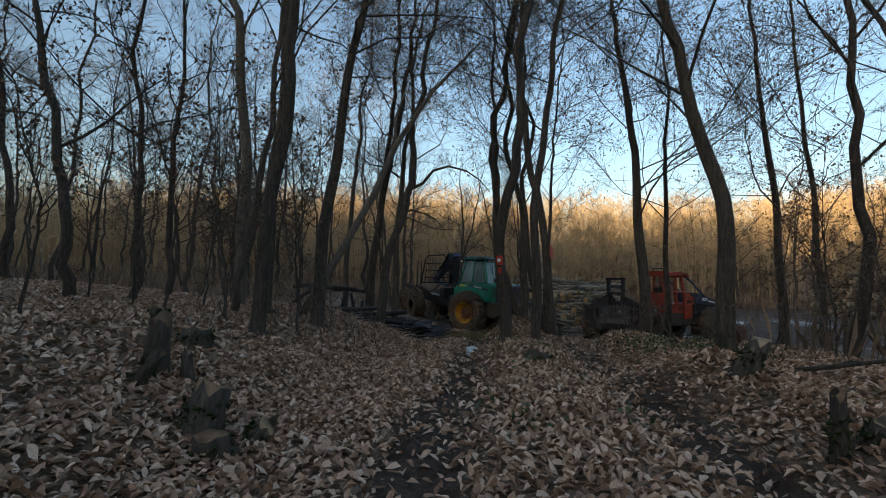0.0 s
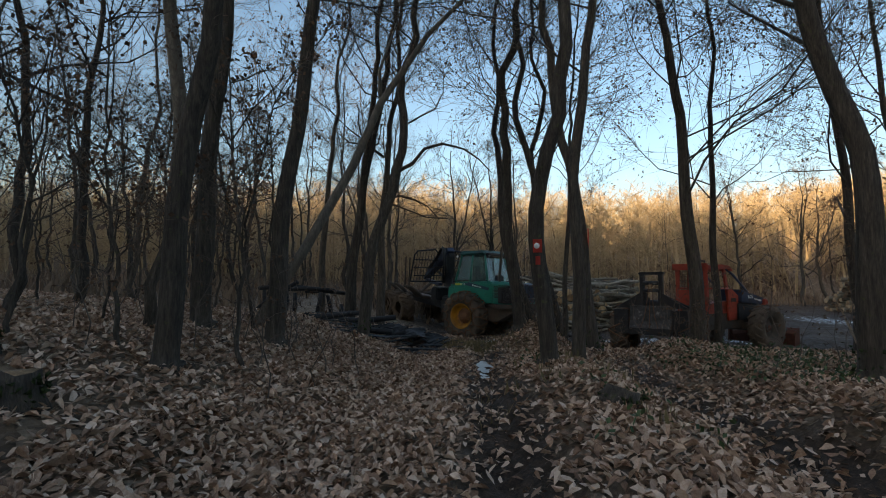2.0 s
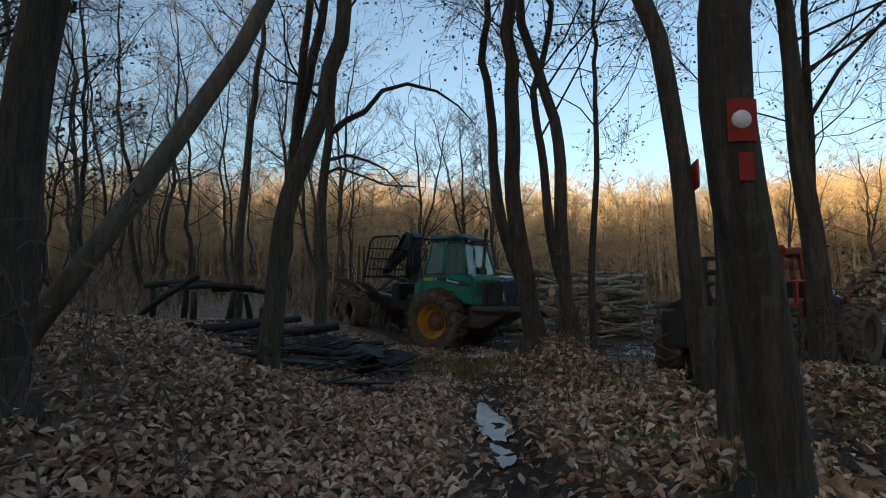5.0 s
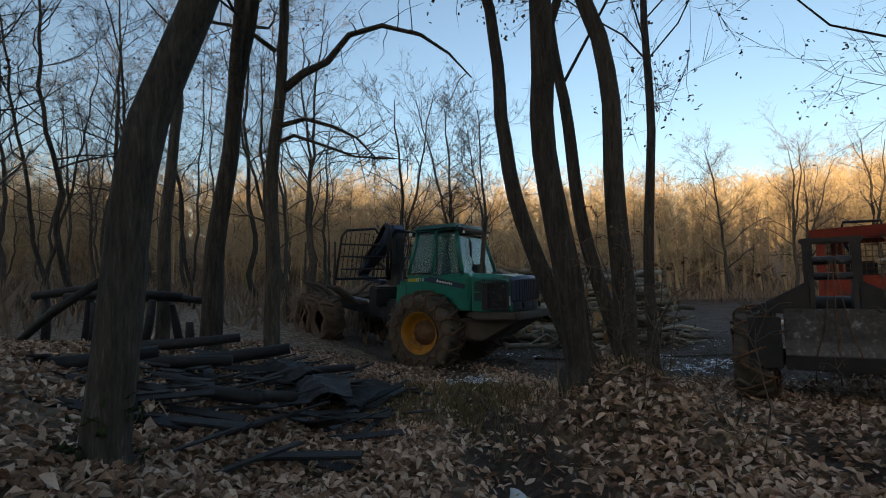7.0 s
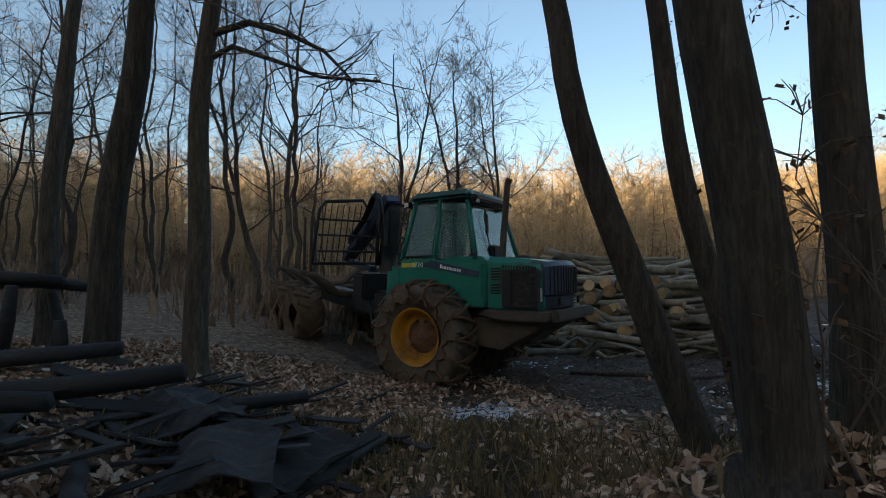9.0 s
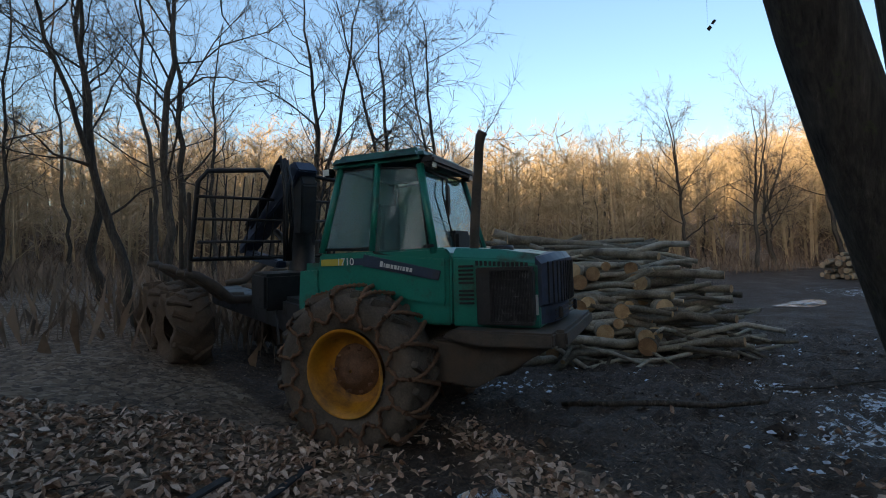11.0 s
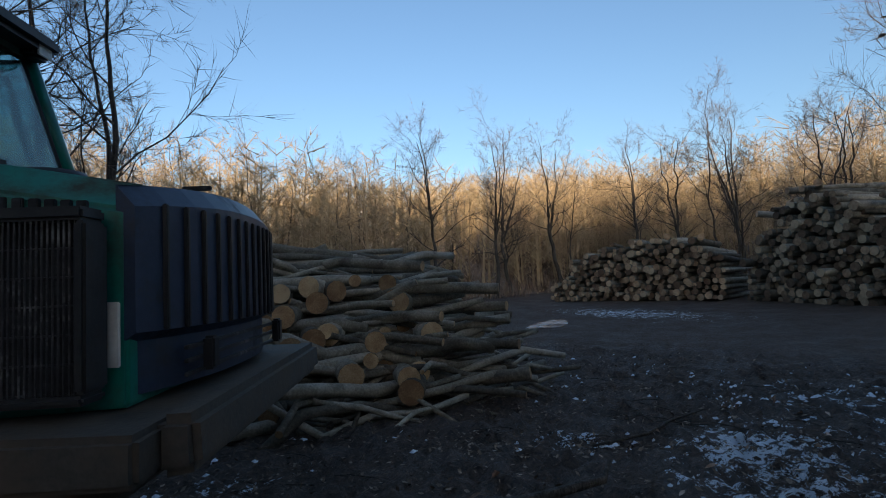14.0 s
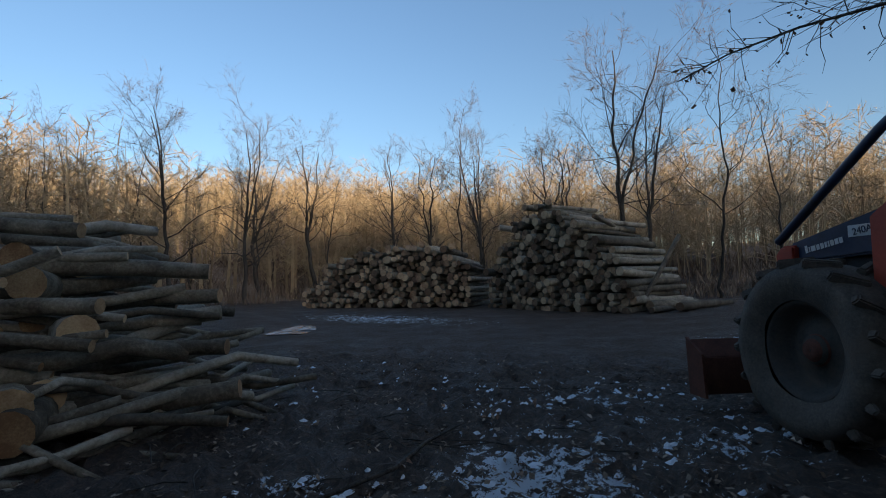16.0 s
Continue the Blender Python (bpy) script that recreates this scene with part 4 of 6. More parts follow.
def bars(widths, h, gap, material, name):
    """Lettering drawn as plain bars."""
    b = None
    x = -sum(widths) / 2 - gap * (len(widths) - 1) / 2
    for i, w in enumerate(widths):
        q = box(w, h * (1.0 if i == 0 else 0.72), 0.003, (x + w / 2, -h * (0.0 if i == 0 else 0.14), 0), 0)
        b = q if b is None else join(b, q)
        x += w + gap
    me = bpy.data.meshes.new(name)
    b.to_mesh(me)
    b.free()
    me.materials.append(material)
    return me


def quad_pane(corners, t=0.012):
    """A sheet of the given four corners with thickness."""
    c = [Vector(p) for p in corners]
    nrm = (c[1] - c[0]).cross(c[3] - c[0]).normalized() * t / 2
    bm = bmesh.new()
    a = [bm.verts.new(p + nrm) for p in c]
    b = [bm.verts.new(p - nrm) for p in c]
    bm.faces.new(a)
    bm.faces.new(b[::-1])
    for i in range(len(c)):
        j = (i + 1) % len(c)
        bm.faces.new((a[i], b[i], b[j], a[j]))
    bmesh.ops.recalc_face_normals(bm, faces=bm.faces)
    return bm


def gasket(corners, r, material, name):
    b = Buf()
    c = [np.array(p, float) for p in corners]
    for i in range(len(c)):
        b.tube([c[i], c[(i + 1) % len(c)]], [r, r], 6, True)
    return b.mesh(name, material)


# ---- the forwarder ----
FX, FY = -0.47, 22.74
fz = land1(-0.2, 22.2) - 0.05
fw = thing("forwarder", pose(FX, FY, fz, 0, 0, -34), "green forestry forwarder with chained yellow-rimmed wheels and folded crane", "forwarder")
R1, W1 = 0.84, 0.58
big_tyre = bpy.data.meshes.new("tyre")
bm = tyre_mesh(R1, W1, 0.46, 20)
bm.to_mesh(big_tyre)
bm.free()
big_tyre.materials.append(TYRE)
big_chain = chain_mesh(R1, W1, 15)
for side in (-1, 1):
    wheel = part("wheel", (rim_mesh(0.46, 0.26, -0.02) if side > 0 else rim_mesh(0.46, 0.26, -0.02), YELLOW), fw, pose(0, side * 1.02, R1, 0, 0, 0 if side < 0 else 180), "muddy yellow steel rim")
    part("tyre", big_tyre, wheel, Matrix.Identity(4), "muddy black rubber")
    part("snow_chain", big_chain, wheel, Matrix.Identity(4), "rusty chain")
    part("hub", (lathe([(-0.13, 0.02), (-0.14, 0.10), (-0.11, 0.16), (-0.05, 0.19), (-0.03, 0.27), (0.0, 0.28)], 28), RUST), wheel, Matrix.Identity(4), "rust-brown hub")
    for i in range(10):
        a = i * 0.6283
        part("bolt", (lathe([(-0.07, 0.001), (-0.07, 0.018), (-0.02, 0.018)], 8), RUST), wheel, pose(0.235 * math.cos(a), -0.01, 0.235 * math.sin(a)))
part("axle", (box(0.3, 1.6, 0.3, (0, 0, R1), 0.05), MUDDY_STEEL), fw)
part("chassis", (profile([(-1.0, 0.75), (0.9, 0.62), (1.6, 0.72), (2.2, 1.15), (2.2, 1.24), (-1.0, 1.24)], -0.42, 0.42), MUDDY_STEEL), fw, label="muddy steel frame")
part("belly_plate", (profile([(0.75, 0.72), (1.3, 0.66), (2.2, 1.08), (2.2, 1.14), (0.75, 1.14)], -0.8, 0.8), MUDDY_STEEL), fw)
deck = profile([(0.98, 1.20), (1.45, 1.12), (2.30, 1.12), (2.30, 1.18), (2.30, 1.26), (1.1, 1.28)], -1.02, 1.02)
part("running_board", (deck, MUDDY_STEEL), fw, label="mud-splashed steel running board")
part("front_bumper", (profile([(2.28, 1.10), (2.43, 1.12), (2.42, 1.28), (2.28, 1.28)], -0.9, 0.9, 0.03), MUDDY_STEEL), fw)
# engine cover, a little narrower towards the front
hood = bmesh.new()
sect = []
for x, hw, top, bot in ((1.04, 0.80, 2.09, 1.29), (1.6, 0.78, 2.06, 1.27), (2.09, 0.72, 1.99, 1.27)):
    sect.append([hood.verts.new(p) for p in ((x, -hw, bot), (x, -hw, top - 0.10), (x, -hw + 0.10, top), (x, hw - 0.10, top), (x, hw, top - 0.10), (x, hw, bot))])
for s0, s1 in zip(sect, sect[1:]):
    for i in range(6):
        hood.faces.new((s0[i], s0[(i + 1) % 6], s1[(i + 1) % 6], s1[i]))
hood.faces.new(sect[0])
hood.faces.new(sect[-1][::-1])
bmesh.ops.recalc_face_normals(hood, faces=hood.faces)
bmesh.ops.bevel(hood, geom=hood.edges[:], offset=0.012, segments=2, affect="EDGES")
part("hood", (hood, GREEN), fw)
# rounded black grille at the nose
nose = bmesh.new()
cols = []
for i in range(13):
    u = -1 + i / 6
    y = 0.72 * u
    x = 2.29 - 0.17 * abs(u) ** 2.5
    top = 2.02 - 0.05 * u * u
    cols.append([nose.verts.new(p) for p in ((2.06, y, 1.30), (x - 0.06, y, 1.30), (x - 0.06, y, 1.47), (x, y, 1.50), (x, y, top - 0.07), (x - 0.07, y, top), (2.06, y, top))])
for c0, c1 in zip(cols, cols[1:]):
    for i in range(6):
        nose.faces.new((c0[i], c0[i + 1], c1[i + 1], c1[i]))
nose.faces.new(cols[0])
nose.faces.new(cols[-1][::-1])
bmesh.ops.recalc_face_normals(nose, faces=nose.faces)
grille = part("grille", (nose, NAVY), fw, label="dark blue-black front grille")
for i in range(15):
    u = -0.86 + i * 1.72 / 14
    x = 2.295 - 0.17 * abs(u) ** 2.5
    part("slat", (box(0.02, 0.022, 0.42, (x, 0.72 * u, 1.71), 0.004), BLACK_STEEL), grille)
for z in (1.345, 1.39, 1.435):
    part("slat", (box(0.02, 1.2, 0.014, (2.24, 0, z), 0.003), WORN_STEEL), grille)
for y in (-0.45, 0.45):
    part("hinge", (box(0.05, 0.06, 0.12, (2.27, y, 1.40), 0.01), BLACK_STEEL), grille)
part("latch", (join(box(0.10, 0.05, 0.05, (2.04, -0.2, 1.98), 0.01), box(0.14, 0.02, 0.02, (2.10, -0.2, 2.05), 0.004, None, None)), BLACK_STEEL), fw)
# oil cooler guard on the side
guard = part("cooler_guard", (box(0.18, 0.12, 0.56, (1.47, -0.83, 1.595), 0.01), BLACK_STEEL), fw, label="black steel guard frame")
for size, at_place in (((0.66, 0.12, 0.04), (1.72, -0.83, 1.86)), ((0.66, 0.12, 0.03), (1.72, -0.83, 1.33)), ((0.04, 0.12, 0.49), (2.04, -0.832, 1.593))):
    part("guard_bar", (box(*size, at_place, 0.01), BLACK_STEEL), guard)
part("cooler_core", (box(0.47, 0.04, 0.51, (1.79, -0.80, 1.595), 0), CHAR), guard)
mesh_bars = Buf()
for i in range(26):
    x = 1.565 + i * 0.0180
    mesh_bars.tube([(x, -0.87, 1.345), (x, -0.87, 1.845)], [0.0045] * 2, 4)
for i in range(7):
    z = 1.35 + i * 0.082
    mesh_bars.tube([(1.56, -0.867, z), (2.03, -0.867, z)], [0.003] * 2, 4)
part("wire_mesh", mesh_bars.mesh("wire_mesh", WORN_STEEL), guard)
for i in range(9):
    part("vent", (box(0.19, 0.02, 0.022, (1.22, -0.80, 1.52 + i * 0.042 + (0.04 if i > 3 else 0)), 0.003), CHAR), fw)
for i in range(12):
    part("vent", (box(0.036, 0.02, 0.05, (1.36 + i * 0.054, -0.785 + i * 0.003, 1.925 - i * 0.003), 0.003), CHAR), fw)
part("sticker", (box(0.10, 0.012, 0.2, (2.03, -0.745, 1.50), 0.004), WHITE), fw, label="torn white sticker")
# the nose is short: draw the front of the machine in towards the cab
for piece in list(fw.children_recursive):
    if piece.type == "MESH" and piece.name.split(".")[0] in ("hood", "grille", "slat", "hinge", "latch", "cooler_guard", "guard_bar", "cooler_core", "wire_mesh", "vent", "sticker", "running_board", "front_bumper", "belly_plate", "chassis"):
        for v in piece.data.vertices:
            if v.co.x > 1.04:
                v.co.x = 1.04 + (v.co.x - 1.04) * 0.84
part("air_cap", (lathe([(0.0, 0.12), (0.05, 0.13), (0.08, 0.11), (0.085, 0.01)], 24), BLACK_STEEL), fw, pose(1.45, -0.35, 2.02, 90, 0, 0))
pipe = Buf()
pipe.tube([(1.22, -0.62, 1.98), (1.25, -0.62, 2.4), (1.30, -0.62, 2.9), (1.325, -0.62, 3.16), (1.34, -0.62, 3.24), (1.37, -0.62, 3.29)], [0.05, 0.05, 0.048, 0.048, 0.052, 0.055], 16, False)
part("exhaust_pipe", pipe.mesh("exhaust_pipe", MUDDY_STEEL), fw, label="sooty upright exhaust pipe")
# cab
part("cab_body", (profile([(-0.56, 1.30), (1.03, 1.30), (1.05, 2.02), (0.98, 2.10), (-0.58, 2.08), (-0.62, 1.75)], -0.84, 0.84), GREEN), fw)
part("door_panel", (profile([(0.05, 1.62), (0.98, 1.50), (1.0, 1.98), (0.08, 2.06)], -0.875, -0.84, 0.012), GREEN), fw)
part("name_panel", (profile([(0.02, 1.93), (0.92, 1.76), (0.95, 1.86), (0.04, 2.06)], -0.892, -0.87, 0.006), NAVY), fw, label="dark slanting name panel")
part("lettering", bars([0.035, 0.012, 0.05, 0.03, 0.03, 0.02, 0.014, 0.03, 0.03, 0.03], 0.06, 0.012, WHITE, "lettering"), fw, pose(0.44, -0.897, 1.915, 90, 10.5, 0))
part("stripe", (box(0.30, 0.012, 0.075, (-0.40, -0.848, 1.98), 0.003), surface("stripe_yellow", [(0.3, (0.5, 0.4, 0.05)), (0.7, (0.62, 0.5, 0.08))], 0.5)), fw, label="yellow stripe")
part("number", letters("1710", 0.115, WHITE, "number"), fw, pose(-0.22, -0.858, 1.98, 90, 0, 0), "white number 1710")
part("stripe", (box(0.30, 0.010, 0.075, (-0.02, -0.846, 1.98), 0.003), NAVY), fw, label="dark stripe")
LOW = {"rr": (-0.55, -0.82, 2.09), "rm": (0.12, -0.84, 2.09), "rf": (0.86, -0.82, 2.04), "lr": (-0.55, 0.82, 2.09), "lf": (0.86, 0.82, 2.04)}
TOP = {"rr": (-0.36, -0.66, 3.06), "rm": (0.14, -0.68, 3.06), "rf": (0.64, -0.64, 3.02), "lr": (-0.36, 0.66, 3.06), "lf": (0.64, 0.64, 3.02)}
for key in LOW:
    part("pillar", rod([LOW[key], TOP[key]], 0.045 if key != "rm" else 0.038, GREEN, "pillar"), fw)


def pane(name, a, b, c, d):
    """A framed pane of the cab."""
    mid = (Vector(a) + Vector(b) + Vector(c) + Vector(d)) / 4
    inner = [Vector(p).lerp(mid, 0.075) for p in (a, b, c, d)]
    ob = part(name, (quad_pane(inner), GLASS), fw, label="tinted glass")
    ob.visible_shadow = False
    part("gasket", gasket(inner, 0.014, BLACK_STEEL, "gasket"), ob)


DOOR_LOW_REAR, DOOR_LOW_FRONT = (0.12, -0.845, 2.04), (0.84, -0.835, 1.87)
pane("side_window", LOW["rr"], LOW["rm"], TOP["rm"], TOP["rr"])
pane("door_window", DOOR_LOW_REAR, DOOR_LOW_FRONT, TOP["rf"], TOP["rm"])
pane("windscreen", LOW["rf"], LOW["lf"], TOP["lf"], TOP["rf"])
pane("rear_window", LOW["rr"], LOW["lr"], TOP["lr"], TOP["rr"])
pane("side_window", LOW["lr"], LOW["lf"], TOP["lf"], TOP["lr"])
roof = box(1.25, 1.56, 0.15, (0.115, 0, 3.14), 0.06, (0.88, 0.88))
part("roof", (roof, SHADED_GREEN), fw)
part("roof_visor", (box(0.16, 1.36, 0.10, (0.74, 0, 3.06), 0.03), BLACK_STEEL), fw)
for x, y in ((-0.50, -0.70), (0.73, -0.58), (0.73, 0.58)):
    lamp = part("work_lamp", (box(0.10, 0.13, 0.10, (x, y, 3.02), 0.02), BLACK_STEEL), fw)
    part("lens", (box(0.012, 0.11, 0.08, (x + (0.055 if x > 0 else -0.055), y, 3.02), 0.004), WHITE), lamp)
    if x < 0:
        part("lens", (box(0.08, 0.012, 0.07, (x, y - 0.068, 3.02), 0.004), WHITE), lamp)
part("wiper", rod([(0.85, -0.30, 2.25), (0.76, -0.32, 2.75), (0.72, -0.2, 2.9)], 0.01, BLACK_STEEL, "wiper"), fw)
part("mirror", (box(0.03, 0.10, 0.34, (0.9, -0.5, 2.62), 0.02), BLACK_STEEL), fw)
part("mirror_bracket", rod([(0.70, -0.6, 2.95), (0.9, -0.54, 2.85), (0.9, -0.5, 2.7)], 0.012, BLACK_STEEL, "mirror_bracket"), fw)
part("door_handle", (box(0.12, 0.03, 0.03, (0.82, -0.87, 2.12), 0.008), BLACK_STEEL), fw)
part("seat", (join(box(0.5, 0.5, 0.14, (0.1, 0, 2.0), 0.05), box(0.14, 0.5, 0.65, (-0.15, 0, 2.35), 0.05)), CHAR), fw)
part("console", (box(0.3, 0.5, 0.4, (0.75, 0, 2.1), 0.04), CHAR), fw)
part("steering_wheel", (lathe([(0, 0.17), (0.012, 0.182), (0.024, 0.17), (0.012, 0.158), (0, 0.17)], 24), BLACK_STEEL), fw, pose(0.58, 0, 2.42, 60, 0, -90))
part("fuel_tank", (box(0.46, 1.5, 0.72, (-0.82, 0, 1.62), 0.09, (0.86, 0.95)), GREEN), fw)
# rear frame, bent at the joint
JOINT = pose(-1.05, 0, 0.05, 0, 4.5, -26)
rear = part("rear_frame", (join(box(3.9, 0.5, 0.32, (-2.3, 0, 1.05), 0.03), box(0.7, 0.9, 0.7, (-0.3, 0, 1.1), 0.06), box(0.5, 1.3, 0.5, (-0.95, 0, 1.5), 0.04)), BLACK_STEEL), fw, JOINT, "black muddy rear frame")
small_tyre = bpy.data.meshes.new("tyre")
bm = tyre_mesh(0.66, 0.62, 0.32, 16, 0.07, 4)
bm.to_mesh(small_tyre)
bm.free()
small_tyre.materials.append(MUD)
for x in (-3.25, -4.55):
    for y in (-1.0, 1.0):
        part("rear_tyre", small_tyre, rear, pose(x, y, 0.64), "tyre caked with brown mud")
part("bogie", (join(box(1.5, 0.2, 0.3, (-3.9, -0.62, 0.68), 0.04), box(1.5, 0.2, 0.3, (-3.9, 0.62, 0.68), 0.04)), MUD), rear)
# headboard grate
b = Buf()
hx = -1.75
ring = [(hx - 0.42, -1.18, 1.88), (hx - 0.02, -1.18, 3.0), (hx, -1.06, 3.16), (hx, -0.25, 3.24), (hx, -0.1, 3.05), (hx, 0.1, 3.05), (hx, 0.25, 3.24), (hx, 1.06, 3.16), (hx - 0.02, 1.18, 3.0),
        (hx - 0.42, 1.18, 1.88), (hx - 0.42, -1.18, 1.88)]
b.tube(ring, [0.035] * len(ring), 8)
part("headboard_frame", b.mesh("headboard_frame", BLACK_STEEL), rear)
for z in (2.15, 2.48, 2.80):
    part("headboard_rail", rod([(hx - 0.06, -1.18, z), (hx - 0.06, 1.18, z)], 0.022, BLACK_STEEL, "headboard_rail"), rear)
for i in range(17):
    y = -1.04 + i * 0.13
    part("headboard_bar", rod([(hx - 0.40, y, 1.88), (hx - 0.03, y, 3.12 if abs(y) > 0.2 else 3.02)], 0.011, BLACK_STEEL, "headboard_bar", 6), rear)
# bunks and stakes
for x in (-2.3, -2.75, -3.9, -4.8):
    for sgn in (-1, 1):
        b = Buf()
        b.tube([(x, 0.2 * sgn, 1.2), (x, 0.55 * sgn, 1.22), (x, 0.8 * sgn, 1.45), (x, 1.05 * sgn, 1.62), (x, 1.22 * sgn, 1.66)], [0.07, 0.08, 0.08, 0.07, 0.05], 8, True)
        bunk = part("bunk", b.mesh("bunk", MUDDY_STEEL), rear)
        if x in (-2.3, -2.75, -4.8):
            part("stake", (box(0.07, 0.06, 1.25, (x, 1.16 * sgn, 2.25), 0.012, (0.8, 0.8)), MUDDY_STEEL), bunk)
# crane, folded down over the load space
part("crane_base", (lathe([(0, 0.26), (0.2, 0.27), (0.25, 0.2), (0.9, 0.17), (0.95, 0.19)], 24), BLACK_STEEL), rear, pose(-1.15, 0.1, 1.35, 90, 0, 0))
part("crane_post", (profile([(-1.34, 2.1), (-1.0, 2.1), (-0.96, 3.0), (-1.1, 3.25), (-1.32, 3.18)], 0.0, 0.24), BLACK_STEEL), rear)
part("main_boom", (profile([(-0.96, 3.2), (-1.12, 3.34), (-1.5, 3.26), (-3.3, 2.05), (-3.35, 1.88), (-1.25, 2.94)], -0.06, 0.26), NAVY), rear, label="dark blue crane boom")
part("outer_boom", (profile([(-3.2, 1.95), (-3.35, 1.8), (-1.9, 1.72), (-1.85, 1.84)], 0.02, 0.18), NAVY), rear)
part("lift_cylinder", rod([(-1.1, 0.1, 1.9), (-2.1, 0.1, 2.3)], 0.055, WORN_STEEL, "lift_cylinder"), rear)
hr = np.random.default_rng(5)
for i in range(9):
    y = -0.16 + hr.normal(0, 0.05)
    o = hr.normal(0, 0.05, 3)
    part("hose", rod([(-1.1, y, 1.9), (-0.85 + o[0], y - 0.1, 2.4), (-0.78 + o[1], y - 0.12, 3.0), (-1.0, y - 0.1, 3.36 + o[2]), (-1.3, y - 0.05, 3.28), (-1.8, y, 2.9), (-2.6, y, 2.4 + o[2])], 0.016, BLACK_STEEL, "hose", 6), rear)
for i in range(8):
    y = -0.45 + i * 0.12
    part("hose", rod([(0.2, y, 1.35), (-0.05, y * 1.2, 1.05 + hr.normal(0, 0.1)), (-0.4, y * 1.3, 0.98 + hr.normal(0, 0.1)), (-0.8, y, 1.3)], 0.022, BLACK_STEEL, "hose", 6), rear)
part("grapple", (join(box(0.2, 0.35, 0.3, (-2.0, 0.1, 1.55), 0.05), box(0.08, 0.3, 0.5, (-2.2, 0.1, 1.35), 0.03)), MUDDY_STEEL), rear)

# ---- the skidder ----
SX, SY = 4.48, 17.14
sz = land1(5.0, 17.6) - 0.04
sk = thing("skidder", pose(SX, SY, sz, 0, 0, 33), "red and navy log skidder with black butt plate", "skidder")
R2, W2 = 0.71, 0.50
sk_tyre = bpy.data.meshes.new("tyre")
bm = tyre_mesh(R2, W2, 0.40, 17, 0.015, 2)
bm.to_mesh(sk_tyre)
bm.free()
sk_tyre.materials.append(TYRE)
sk_chain = chain_mesh(R2, W2, 9)
for x in (0.75, 3.35):
    for side in (-1, 1):
        wheel = part("wheel", (rim_mesh(0.40, 0.16, -0.03), MUDDY_STEEL), sk, pose(x, side * 1.0, R2, 0, 0, 0 if side < 0 else 180), "muddy steel rim")
        part("tyre", sk_tyre, wheel, Matrix.Identity(4), "worn muddy tyre")
        part("hub", (lathe([(-0.10, 0.01), (-0.11, 0.07), (-0.07, 0.10), (-0.04, 0.13)], 20), RED_RUST), wheel, Matrix.Identity(4), "rusty red hub")
        if x < 1:
            part("snow_chain", sk_chain, wheel, Matrix.Identity(4), "rusty chain")
part("rear_frame", (join(box(1.9, 0.7, 0.5, (1.1, 0, 0.9), 0.04), box(0.3, 1.5, 0.25, (0.75, 0, R2), 0.04)), BLACK_STEEL), sk)
part("front_frame", (join(box(3.3, 0.6, 0.5, (2.3, 0, 0.9), 0.04), box(0.3, 1.5, 0.25, (3.35, 0, R2), 0.04)), MUDDY_STEEL), sk)
plate = part("butt_plate", (profile([(0.05, 0.62), (0.0, 0.80), (0.06, 1.0), (0.10, 1.45), (0.20, 1.45), (0.20, 0.62)], -0.60, 0.60, 0.012), WORN_STEEL), sk, label="scraped black steel plate")
part("plate_lip", (box(0.08, 1.2, 0.2, (0.0, 0, 0.72), 0.01), BLACK_STEEL), plate)
for sgn in (-1, 1):
    part("wing_plate", (box(0.06, 0.42, 0.72, (0.04, sgn * 0.84, 0.98), 0.012), BLACK_STEEL), plate)
    part("gusset", (profile([(0.12, 1.45), (0.9, 1.45), (0.7, 1.62), (0.32, 1.92), (0.16, 1.92)], sgn * 0.24 - 0.03, sgn * 0.24 + 0.03, 0.008), BLACK_STEEL), plate)
    part("post", (box(0.14, 0.12, 0.95, (0.26, sgn * 0.27, 1.92), 0.015), BLACK_STEEL), plate)
    b = Buf()
    b.tube([(0.2, sgn * 0.30, 1.80), (0.35, sgn * 1.0, 1.42)], [0.03, 0.03], 6, True)
    part("brace", b.mesh("brace", BLACK_STEEL), plate)
    part("shoulder", (quad_pane([(0.18, sgn * 0.28, 1.85), (0.18, sgn * 1.0, 1.40), (0.18, sgn * 0.6, 1.38), (0.18, sgn * 0.28, 1.38)], 0.03), BLACK_STEEL), plate)
part("top_bar", (box(0.16, 0.72, 0.08, (0.26, 0, 2.40), 0.015), BLACK_STEEL), plate)
part("roller", (lathe([(-0.22, 0.02), (-0.22, 0.06), (0.22, 0.06), (0.22, 0.02)], 16), WORN_STEEL), plate, pose(0.2, 0, 2.12))
part("roller", (lathe([(-0.22, 0.02), (-0.22, 0.05), (0.22, 0.05), (0.22, 0.02)], 16), WORN_STEEL), plate, pose(0.2, 0, 1.90))
for i in range(3):
    y = -0.08 + i * 0.08
    part("cable", rod([(0.14, y * 0.4, 2.1), (0.08, y, 1.6), (0.02, y * 1.8, 1.15), (-0.03, y * 3, 0.85), (-0.02, y * 3.5, 0.45)], 0.009, RUST, "cable", 5), plate)
part("winch", (lathe([(-0.35, 0.02), (-0.35, 0.25), (-0.3, 0.25), (-0.3, 0.16), (0.3, 0.16), (0.3, 0.25), (0.35, 0.25), (0.35, 0.02)], 24), BLACK_STEEL), sk, pose(0.75, 0, 1.45))
